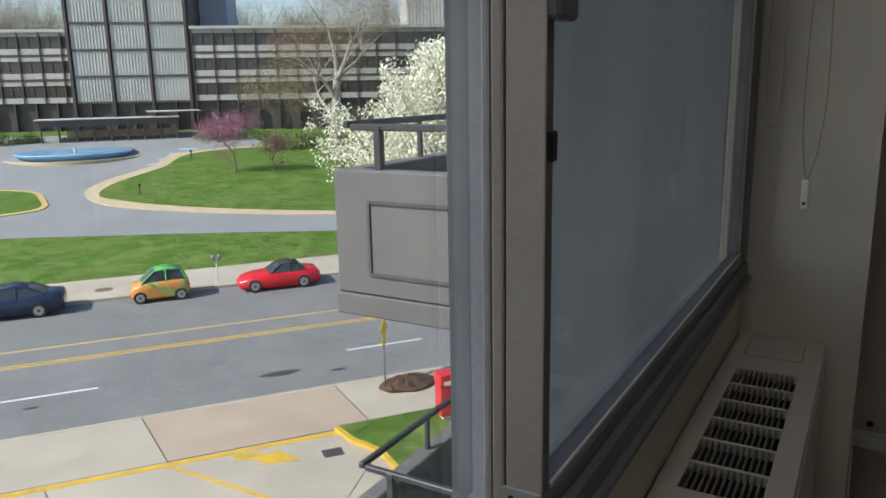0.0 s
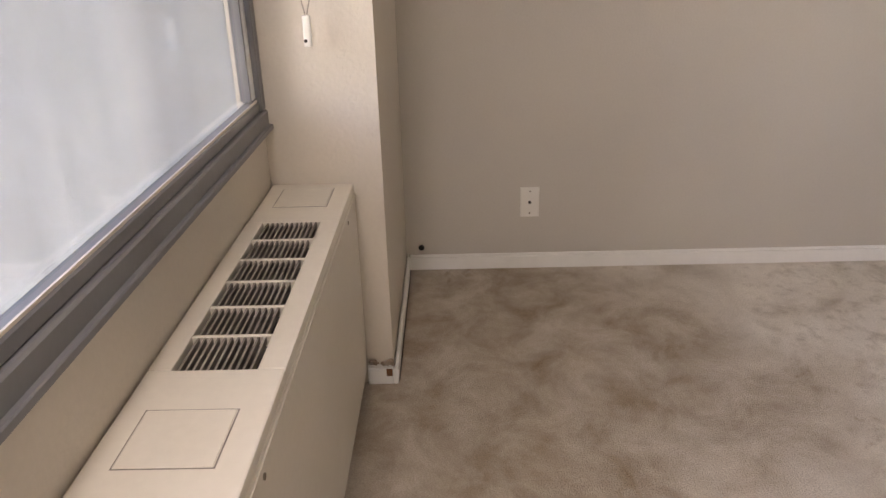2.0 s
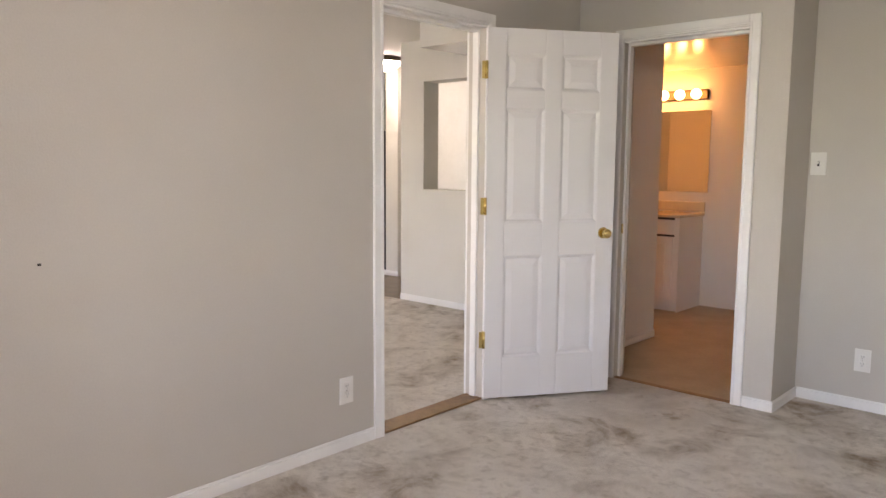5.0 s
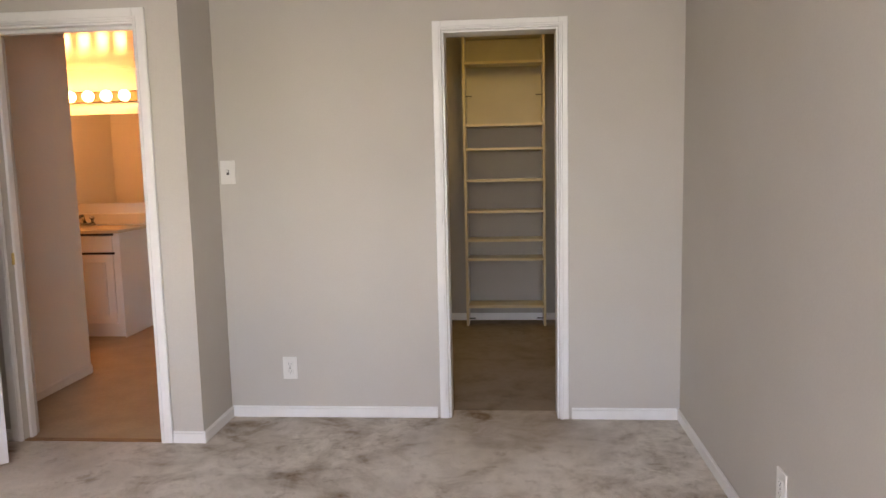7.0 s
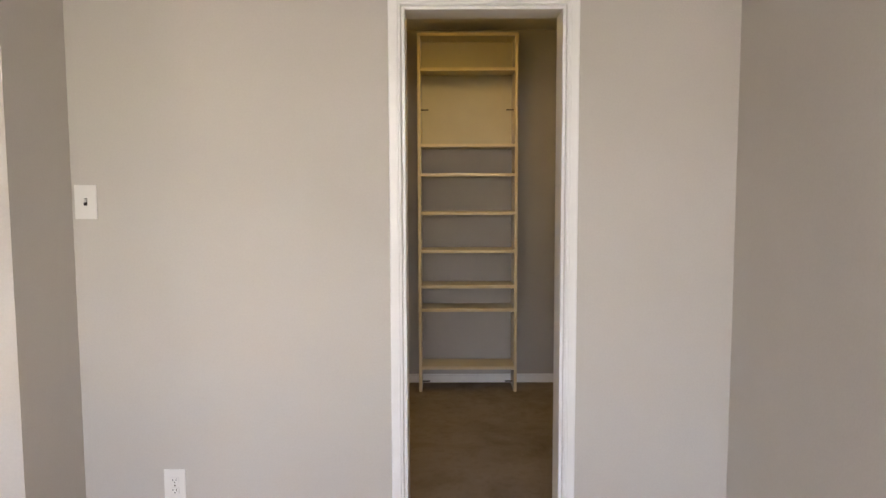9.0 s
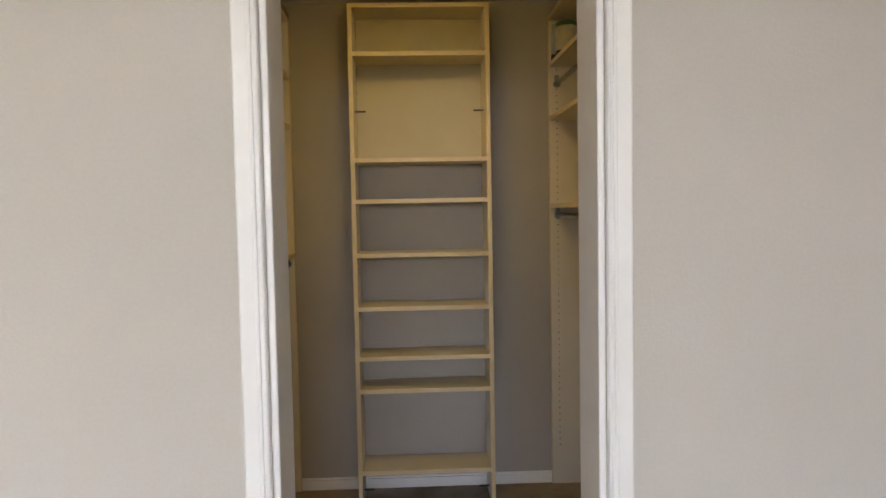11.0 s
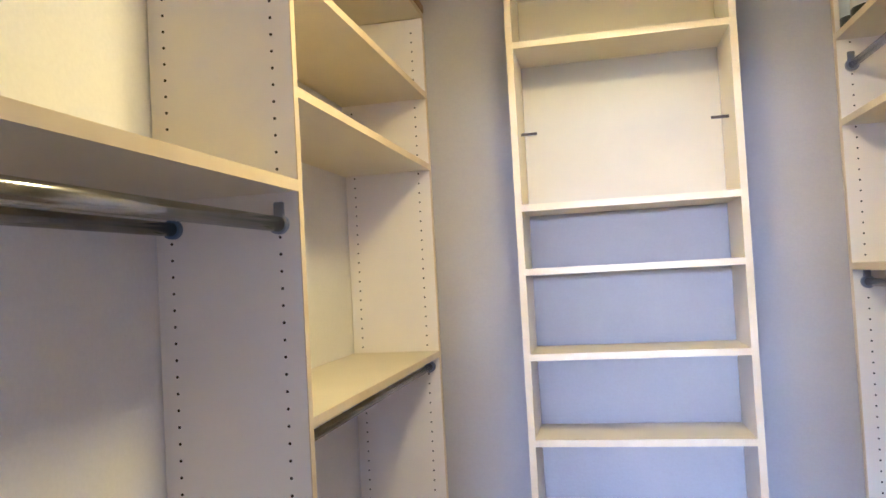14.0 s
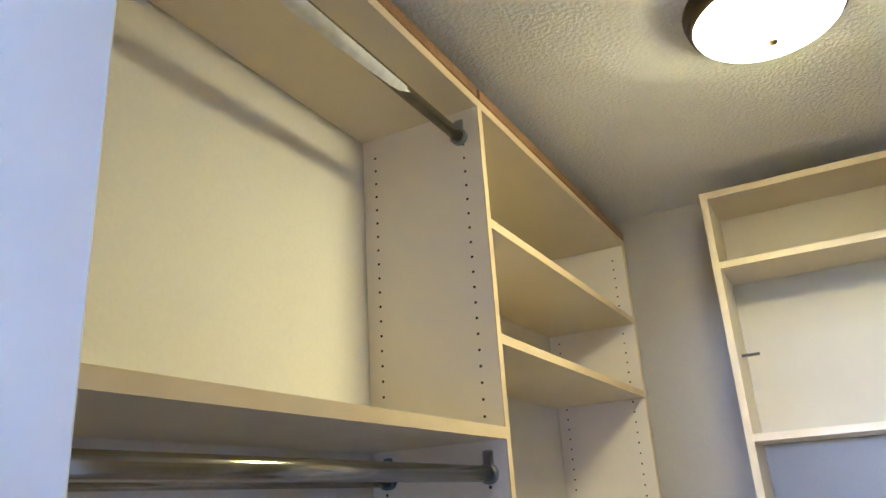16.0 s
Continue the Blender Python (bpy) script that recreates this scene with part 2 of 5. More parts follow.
def ball(bm, c, r, sx=1, sy=1, sz=1, u=20, v=12):
    bmesh.ops.create_uvsphere(bm, u_segments=u, v_segments=v, radius=r, matrix=Matrix.Translation(c) @ Matrix.Diagonal((sx, sy, sz, 1)))
    return bm


def lathe(bm, c, prof, seg=28):
    """Turns a profile of (radius, height) about the upright axis through c."""
    rings = []
    for r, z in prof:
        rings.append([bm.verts.new((c[0] + r * math.cos(2 * math.pi * k / seg), c[1] + r * math.sin(2 * math.pi * k / seg), c[2] + z)) for k in range(seg)])
    for a, b in zip(rings, rings[1:]):
        for k in range(seg):
            bm.faces.new((a[k], a[(k + 1) % seg], b[(k + 1) % seg], b[k]))
    return bm


def B():
    return bmesh.new()


def part(name, bm, material, parent=None, label="", smooth=False):
    bmesh.ops.recalc_face_normals(bm, faces=bm.faces)
    me = bpy.data.meshes.new(name)
    bm.to_mesh(me)
    bm.free()
    if smooth:
        for p in me.polygons:
            p.use_smooth = len(p.vertices) <= 4
    me.materials.append(material)
    ob = new(name, me)
    if parent is not None:
        ob.parent = parent
        ob.matrix_parent_inverse = parent.matrix_basis.inverted()
    if label:
        ob["label"] = label
    return ob


def thing(name, at, label, category, group=""):
    e = new(name)
    e.location = at
    return tagged(e, label, category, group)


def boxes(*bs):
    bm = B()
    for b in bs:
        box(bm, *b)
    return bm


def structure(name, bm, material, label, category="wall"):
    return tagged(part(name, bm, material), label, category, "", "structure")


# ---- plan ----
H = 2.44                      # ceilings
XW, XE = 0.0, 3.662           # bedroom west and east faces
YS, YN = -5.01, 0.0           # window face and closet wall face
T = 0.12
CX0, CX1 = 2.460, 3.044       # closet opening
BX0, BX1 = 0.318, 1.047        # bathroom opening
BY = -0.388                   # bathroom wall face
JX = 1.263                    # jog face
DY0, DY1 = -2.056, -1.297     # bedroom door opening
DH = 2.05                     # door heads, the closet's a little lower
CH = 2.018
KW, KE, KN = 1.828, 3.70, 2.43  # closet inner faces
WX0, WX1 = 0.766, 3.50        # window
WZ0, WZ1 = 0.742, 2.24

structure("floor_bedroom", boxes((-T, XE, YS - 0.2, BY + 0.005, -0.12, 0), (JX - 0.01, XE, BY + 0.005, T, -0.12, 0)), CARPET, "worn grey-beige carpet with brown stains", "floor")
structure("floor_closet", boxes((KW - T, KE + T, T, KN + T, -0.12, -0.001)), CLOSETCARPET, "stained brown-grey closet carpet, darkened for shade", "floor")
structure("floor_bathroom", boxes((-0.119, JX - 0.012, BY + 0.007, 0.70, -0.12, -0.002), (-1.5, JX - 0.012, 0.70, 2.42, -0.12, -0.002)), TILE, "tan vinyl bathroom floor", "floor")
structure("floor_living_room", boxes((-6.0, -T - 0.002, -5.3, 0.555, -0.12, -0.002)), CARPET, "grey-beige living room carpet", "floor")
structure("floor_kitchen", boxes((-6.0, -1.51, 0.556, 4.0, -0.12, -0.003)), DARKWOOD, "dark wood laminate floor", "floor")

structure("wall_west", boxes((-T, 0, YS, DY0, 0, H), (-T, 0, DY0, DY1, DH, H), (-T, 0, DY1, BY + T, 0, H)), WALL, "greige painted wall with scuffs")
structure("wall_bathroom_front", boxes((0.001, BX0, BY, BY + T, 0, H), (BX0, BX1, BY, BY + T, DH, H), (BX1, JX, BY, BY + T, 0, H)), WALL, "greige painted wall round the bathroom door")
structure("wall_jog", boxes((JX - T, JX, BY + T, YN + T, 0, H)), WALL, "short greige return wall")
structure("wall_north", boxes((JX, CX0, YN, YN + T, 0, H), (CX0, CX1, YN, YN + T, CH, H), (CX1, KE + T, YN, YN + T, 0, H)), WALL, "greige painted wall round the closet opening")
structure("wall_east", boxes((XE, XE + T, YS - 0.2, YN - 0.001, 0, H)), WALL, "greige painted wall")
structure("wall_south", boxes((WX0, XE, YS - 0.06, YS, -0.1, WZ0), (WX0, XE, YS - 0.06, YS, WZ1, H), (WX1, XE, YS - 0.06, YS, WZ0, WZ1)), PIER, "cream painted wall under the window")
structure("pier", boxes((0.0, WX0, YS - 0.06, -4.725, 0, H)), PIER, "cream painted corner pier beside the window")
structure("ceiling_bedroom", boxes((-T, XE + T, YS - 0.2, YN + T, H, H + 0.1)), CEIL, "white textured ceiling", "ceiling")
structure("ceiling_closet", boxes((KW - T, KE + T, T, KN + T, H - 0.015, H + 0.1)), CEIL, "white stippled ceiling", "ceiling")
structure("ceiling_living_room", boxes((-6.0, -T, -5.3, 4.0, H, H + 0.1)), WHITEWALL, "white ceiling", "ceiling")
structure("ceiling_bathroom", boxes((-1.5, JX - T, BY + T, 2.52, 2.20, H + 0.1)), GLOSSCEIL, "glossy white bathroom ceiling", "ceiling")
# west wall: light put into the paint, unlike the east and back walls
structure("wall_closet_west", boxes((KW - T, KW, T, KN, 0, H)), BRIGHTWALL, "pale closet wall")
# east and back walls carry this painted shade
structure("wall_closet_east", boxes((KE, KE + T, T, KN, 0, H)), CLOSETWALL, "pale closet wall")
structure("wall_closet_north", boxes((KW - T, KE + T, KN, KN + T, 0, H)), CLOSETWALL, "pale closet back wall with shade put into its paint")
structure("wall_bathroom_west", boxes((-0.15, -0.03, BY + T, 0.82, 0, H)), BRIGHTWALL, "white bathroom partition wall")
structure("wall_bathroom_alcove", boxes((-1.5, -0.15, 0.70, 0.82, 0, H), (-1.5, -1.38, 0.82, 2.30, 0, H)), BRIGHTWALL, "white bathroom wall")
structure("wall_bathroom_north", boxes((-1.5, JX - T, 2.30, 2.42, 0, H)), BRIGHTWALL, "white bathroom wall behind the vanity")
structure("wall_bathroom_east", boxes((JX - T, JX - 0.002, YN + T, 2.30, 0, H)), BRIGHTWALL, "white bathroom wall")
structure("wall_living_north", boxes((-2.56, -2.26, 0.56, 0.76, 0, H), (-2.26, -1.50, 0.56, 0.76, 0, 1.075), (-2.26, -1.50, 0.56, 0.76, 2.065, H), (-1.50, -0.15, 0.56, 0.68, 0, H)), WHITEWALL, "pale wall with a pass-through opening")
# unseen wall; its opening is added to let daylight into the living room
structure("wall_living_south", boxes((-6.0, -T, -5.3, -5.1, 0, 0.4), (-6.0, -T, -5.3, -5.1, 2.3, H), (-6.0, -3.9, -5.3, -5.1, 0.4, 2.3), (-2.0, -T, -5.3, -5.1, 0.4, 2.3)), WHITEWALL, "pale unseen living room wall with an opening added for daylight")
structure("wall_living_west", boxes((-6.12, -6.0, -5.3, 4.0, 0, H)), WHITEWALL, "pale living room wall")
structure("wall_kitchen_north", boxes((-6.0, -1.5, 4.0, 4.12, 0, H)), WHITEWALL, "pale kitchen wall")
structure("wall_kitchen_east", boxes((-1.62, -1.5, 2.52, 4.0, 0, H), (-1.62, -1.5, 0.765, 2.52, 0, H)), WHITEWALL, "pale kitchen wall")
structure("wall_kitchen_stub", boxes((-3.80, -3.60, 1.52, 1.64, 0, H)), WHITEWALL, "white wall end beside the refrigerator")


# ---- trim ----
def casing(name, axis, face, a0, a1, out, label, DH=DH, w=0.06):
    """A door casing of three mitred-looking boards with two raised beads, on the wall face, on the side out (+1/-1)."""
    holder = tagged(new(name), label, "door frame", "", "structure")
    t = 0.016

    def bd(nm, u0, u1, z0, z1, d0, d1, bev=0.003):
        f0, f1 = sorted((face + out * d0, face + out * d1))
        bm = B()
        box(bm, *((u0, u1, f0, f1) if axis == "x" else (f0, f1, u0, u1)), z0, z1, bev)
        part(nm, bm, TRIM, holder)
    bd("casing_board", a0 - w, a0 - 0.002, 0, DH + w, 0, t)
    bd("casing_board", a1 + 0.002, a1 + w, 0, DH + w, 0, t)
    bd("casing_board", a0 - 0.002, a1 + 0.002, DH, DH + w, 0, t)
    for k0, k1, d in ((0.003, 0.008, 0.003), (0.012, 0.019, 0.0045)):
        bd("bead", a0 - k1, a0 - k0, 0, DH + k1, t, t + d, 0.0014)
        bd("bead", a1 + k0, a1 + k1, 0, DH + k1, t, t + d, 0.0014)
        bd("bead", a0 - k0, a1 + k0, DH + k0, DH + k1, t, t + d, 0.0014)
    return holder


def jamb(name, axis, f0, f1, a0, a1, stop, label, DH=DH):
    holder = tagged(new(name), label, "door frame", "", "structure")

    def bd(nm, u0, u1, z0, z1, g0, g1, bev=0.002):
        bm = B()
        box(bm, *((u0, u1, g0, g1) if axis == "x" else (g0, g1, u0, u1)), z0, z1, bev)
        part(nm, bm, TRIM, holder)
    e = 0.004
    bd("jamb_board", a0, a0 + 0.012, 0, DH, f0 - e, f1 + e)
    bd("jamb_board", a1 - 0.012, a1, 0, DH, f0 - e, f1 + e)
    bd("jamb_board", a0 + 0.012, a1 - 0.012, DH - 0.012, DH, f0 - e, f1 + e)
    if stop is None:
        return holder
    s0, s1 = stop
    bd("door_stop", a0 + 0.012, a0 + 0.03, 0, DH - 0.03, s0, s1)
    bd("door_stop", a1 - 0.03, a1 - 0.012, 0, DH - 0.03, s0, s1)
    bd("door_stop", a0 + 0.012, a1 - 0.012, DH - 0.03, DH - 0.012, s0, s1)
    return holder


casing("closet_door_casing", "x", YN, CX0, CX1, -1, "white painted casing round the closet opening", CH, 0.047)
jamb("closet_door_jamb", "x", YN, YN + T + 0.023, CX0, CX1, None, "white painted closet door jamb", CH)
casing("closet_inner_casing", "x", YN + T, CX0, CX1, 1, "white painted casing inside the closet", CH, 0.047)
casing("bathroom_door_casing", "x", BY, BX0, BX1, -1, "white painted casing round the bathroom door")
jamb("bathroom_door_jamb", "x", BY, BY + T, BX0 - 0.016, BX1 + 0.016, (BY + 0.04, BY + 0.08), "white painted bathroom door jamb")
casing("bedroom_door_casing", "y", 0.0, DY0, DY1, 1, "white painted casing round the bedroom door")
casing("hall_door_casing", "y", -T, DY0, DY1, -1, "white painted casing on the hall side")
jamb("bedroom_door_jamb", "y", -T, 0.0, DY0 - 0.016, DY1 + 0.016, (-0.085, -0.045), "white painted bedroom door jamb")


def baseboard(x0, x1, y0, y1, label="white painted baseboard"):
    h, bm = 0.062, B()
    box(bm, x0, x1, y0, y1, 0, h - 0.012, 0.002)
    dx, dy = (0.004, 0.0) if abs(x1 - x0) < abs(y1 - y0) else (0.0, 0.004)
    box(bm, x0 + dx, x1 - dx, y0 + dy, y1 - dy, h - 0.0125, h, 0.003)
    return structure("baseboard", bm, TRIM, label, "baseboard")


t_ = 0.013
baseboard(0.0, t_, -4.712, DY0 - 0.062, "white baseboard with chipped paint")
baseboard(0.0, t_, DY1 + 0.062, BY - t_)
baseboard(0.0, BX0 - 0.062, BY - t_, BY)
baseboard(BX1 + 0.062, JX + t_, BY - t_, BY)
baseboard(JX, JX + t_, BY, YN)
baseboard(JX + t_, CX0 - 0.062, YN - t_, YN)
baseboard(CX1 + 0.062, XE - t_, YN - t_, YN)
baseboard(XE - t_, XE, YS, YN)
baseboard(0.0, WX0 + t_, -4.725, -4.725 + t_, "cream baseboard along the pier")
baseboard(WX0, WX0 + t_, -4.798, -4.725, "damaged cream baseboard at the pier foot")
baseboard(KW, KE, KN - t_, KN)
baseboard(-0.03, -0.03 + t_, BY + T, 0.82)
baseboard(-2.56, -0.15, 0.56 - t_, 0.56)
baseboard(-4.0, -3.60 + t_, 1.52 - t_, 1.52)
structure("door_threshold", box(B(), -T - 0.002, -0.001, DY0, DY1, 0.0, 0.012, 0.003), WOOD, "brown oak threshold strip", "threshold")
structure("bathroom_threshold", box(B(), BX0, BX1, BY - 0.004, BY + 0.03, -0.005, 0.006, 0.002), WOOD, "thin brown threshold strip", "threshold")


# ---- bedroom door ----
def six_panel_door(width, height, thick=0.035):
    d = thing("bedroom_door", (0, 0, 0), "white six-panel door standing open into the bedroom", "door")
    t0 = thick / 2
    bm = B()
    box(bm, 0.004, width - 0.004, -t0 + 0.0105, t0 - 0.0105, 0.004, height - 0.004)
    part("core", bm, DOORW, d)
    st, mid = 0.105, 0.095
    cols = [(st, width / 2 - mid / 2), (width / 2 + mid / 2, width - st)]
    rows = [(0.235, 0.80), (0.985, 1.60), (1.70, 1.89)]
    xs = [(0, st), (width / 2 - mid / 2, width / 2 + mid / 2), (width - st, width)]
    for k, (a, b) in enumerate(xs):
        part("stile", box(B(), a, b, -t0, t0, 0, height, 0.002), DOORW, d)
    zs = [(0, 0.235), (0.80, 0.985), (1.60, 1.70), (1.89, height)]
    for a, b in zs:
        for c0, c1 in cols:
            part("rail", box(B(), c0, c1, -t0, t0, a, b, 0.002), DOORW, d)
    for z0, z1 in rows:
        for c0, c1 in cols:
            bm = B()
            for s in (-1, 1):
                loops = []
                for e, dep in ((0.0, 0.0005), (0.006, 0.003), (0.015, 0.0095), (0.020, 0.0095), (0.048, 0.002), (0.050, 0.0015)):
                    y = s * (t0 - dep)
                    loops.append([bm.verts.new(p) for p in ((c0 + e, y, z0 + e), (c1 - e, y, z0 + e), (c1 - e, y, z1 - e), (c0 + e, y, z1 - e))])
                for p, q in zip(loops, loops[1:]):
                    for k in range(4):
                        bm.faces.new((p[k], p[(k + 1) % 4], q[(k + 1) % 4], q[k]))
                bm.faces.new(loops[-1])
            part("raised_panel", bm, DOORW, d)
    for z in (0.335, 1.075, 1.80):
        h = part("hinge", boxes((-0.003, 0.0, -t0, t0, z - 0.045, z + 0.045), (-0.030, -0.003, -t0 - 0.002, -t0 + 0.001, z - 0.045, z + 0.045)), BRASS, d, "brass butt hinge")
        part("knuckle", cyl(B(), (-0.004, -t0 - 0.006, z - 0.047), (-0.004, -t0 - 0.006, z + 0.047), 0.007, 10), BRASS, h, smooth=True)
    for s in (-1, 1):
        k = part("door_knob", ball(B(), (width - 0.06, s * (t0 + 0.048), 0.92), 0.027, 1, 0.8, 1), BRASS, d, "brass door knob", True)
        bm = B()
        cyl(bm, (width - 0.06, s * t0, 0.92), (width - 0.06, s * (t0 + 0.008), 0.92), 0.032, 24, 0.028)
        cyl(bm, (width - 0.06, s * (t0 + 0.006), 0.92), (width - 0.06, s * (t0 + 0.035), 0.92), 0.011, 14)
        part("rosette", bm, BRASS, k, "", True)
    return d


door = six_panel_door(0.752, 2.022)
door.matrix_basis = pose(0.012, DY1 - 0.010, 0.016, 0, 0, 55.5)


# ---- plates on the walls ----
def plate(name, label, w, h, kind, m, group=""):
    """A wall plate built in its own xz plane, facing -y."""
    p = thing(name, (0, 0, 0), label, "light switch" if kind == "switch" else "socket", group)
    part("cover_plate", box(B(), -w / 2, w / 2, -0.006, 0.0005, -h / 2, h / 2, 0.0025, 2), PLASTIC, p)
    if kind == "outlet":
        for s in (-1, 1):
            o = part("receptacle", box(B(), -0.0165, 0.0165, -0.0085, -0.004, s * 0.0195 - 0.0135, s * 0.0195 + 0.0135, 0.004, 2), PLASTIC, p)
            for dx in (-0.0065, 0.0065):
                part("slot", box(B(), dx - 0.001, dx + 0.001, -0.009, -0.0083, s * 0.0195 - 0.001, s * 0.0195 + 0.007), DARKHOLE, o)
            part("slot", cyl(B(), (0, -0.009, s * 0.0195 - 0.007), (0, -0.0083, s * 0.0195 - 0.007), 0.0024, 10), DARKHOLE, o)
    elif kind == "switch":
        part("toggle_frame", box(B(), -0.0065, 0.0065, -0.0075, -0.005, -0.013, 0.013, 0.001), DARKHOLE, p)
        part("toggle", box(B(), -0.0045, 0.0045, -0.018, -0.006, -0.001, 0.011, 0.0015), PLASTIC, p)
    else:
        part("jack", cyl(B(), (0, -0.0105, 0), (0, -0.005, 0), 0.0055, 12), DARKHOLE, p)
    for s in ((-1, 1) if kind == "jack" else (0,)):
        part("screw", cyl(B(), (0, -0.0075, s * 0.042), (0, -0.0055, s * 0.042), 0.003, 10), CHROME, p)
    p.matrix_basis = m
    return p


plate("light_switch", "white toggle light switch beside the closet opening", 0.080, 0.124, "switch", pose(1.314, YN, 1.332))
plate("wall_outlet", "white duplex outlet low on the closet wall", 0.080, 0.124, "outlet", pose(1.600, YN, 0.273), "wall outlets")
plate("wall_outlet", "white duplex outlet low beside the bedroom door", 0.080, 0.124, "outlet", pose(0.0, -2.285, 0.278, 0, 0, 90), "wall outlets")
plate("wall_outlet", "white duplex outlet low on the side wall", 0.080, 0.124, "outlet", pose(XE, -1.438, 0.285, 0, 0, -90), "wall outlets")
plate("cable_jack", "white cable jack plate low on the wall", 0.070, 0.114, "jack", pose(0.0, -4.265, 0.262, 0, 0, 90))
tagged(part("cable_hole", cyl(B(), (-0.002, -4.668, 0.088), (0.003, -4.668, 0.088), 0.011, 14), DARKHOLE), "small dark cable hole in the wall", "hole")
tagged(part("nail_mark", box(B(), -0.002, 0.003, -3.569, -3.558, 0.982, 0.990, 0.001), DARKHOLE), "small dark mark on the wall", "mark")


# ---- fan coil heater under the window ----
def heater():
    hx0, hx1, hy0, hy1, hz = WX0 + 0.002, 1.93, YS + 0.004, -4.800, 0.600
    u = thing("wall_heater", (1.33, -4.90, 0), "cream metal fan-coil heater with slotted top grilles", "heater")
    gx0, gx1, gy0, gy1 = 1.035, 1.633, -4.970, -4.842
    part("inner_box", boxes((hx0 + 0.01, hx1 - 0.01, hy0 + 0.012, hy0 + 0.016, hz - 0.075, hz - 0.023), (hx0 + 0.01, hx1 - 0.01, hy1 - 0.02, hy1 - 0.016, hz - 0.075, hz - 0.023)), BLACKMETAL, u)
    part("body", boxes((hx0 + 0.006, hx1 - 0.006, hy0 + 0.002, hy1 - 0.006, 0.06, hz - 0.075)), HEATER, u)
    part("toe_space", boxes((hx0 + 0.02, hx1 - 0.02, hy0 + 0.002, hy1 - 0.04, 0.0, 0.06)), BLACKMETAL, u)
    part("front_panel", box(B(), hx0, hx1, hy1 - 0.006, hy1 + 0.001, 0.05, hz - 0.022, 0.002), HEATER, u)
    # top sheet as strips round the grille
    tp = part("top_panel", box(B(), hx0, gx0, hy0, hy1, hz - 0.022, hz, 0.004, 2), HEATER, u)
    part("top_panel", box(B(), gx1, hx1, hy0, hy1, hz - 0.022, hz, 0.004, 2), HEATER, u)
    part("top_panel", box(B(), gx0, gx1, hy0, gy0, hz - 0.022, hz, 0.001), HEATER, u)
    part("top_panel", box(B(), gx0, gx1, gy1, hy1, hz - 0.022, hz, 0.001), HEATER, u)
    part("grille_well", boxes((gx0 - 0.02, gx1 + 0.02, gy0 - 0.015, gy1 + 0.015, hz - 0.075, hz - 0.068)), BLACKMETAL, u, "dark grille opening")
    n = 6
    pitch = (gx1 - gx0) / n
    for k in range(1, n):
        part("grille_bar", box(B(), gx0 + k * pitch - 0.004, gx0 + k * pitch + 0.004, gy0, gy1, hz - 0.02, hz - 0.0005, 0.001), HEATER, u)
    for k in range(n):
        for j in range(1, 12):
            y = gy0 + (gy1 - gy0) * j / 12
            a0, a1 = gx0 + k * pitch + (0.004 if k else 0.0), gx0 + (k + 1) * pitch - (0.004 if k < n - 1 else 0.0)
            part("grille_slat", boxes((a0, a1, y - 0.0019, y + 0.0019, hz - 0.013, hz - 0.0018)), GRILLE, u)
    for a0, a1 in ((0.812, 0.938), (1.735, 1.852)):
        lid = part("access_lid", box(B(), a0, a1, gy0 + 0.002, gy1 - 0.002, hz - 0.001, hz + 0.0012, 0.002), HEATER, u)
        part("lid_gap", boxes((a0 - 0.002, a0, gy0, gy1, hz - 0.001, hz + 0.0005), (a1, a1 + 0.002, gy0, gy1, hz - 0.001, hz + 0.0005), (a0, a1, gy0, gy0 + 0.002, hz - 0.001, hz + 0.0005), (a0, a1, gy1 - 0.002, gy1, hz - 0.001, hz + 0.0005)), GRILLE, lid)
    for x in (0.92, 1.81):
        part("panel_screw", cyl(B(), (x, hy1 + 0.003, hz - 0.05), (x, hy1, hz - 0.05), 0.005, 10), CHROME, u)
    part("panel_lip", boxes((hx0, hx1, hy1 - 0.001, hy1 + 0.003, hz - 0.034, hz - 0.029)), HEATER, u)
    return u


heater()


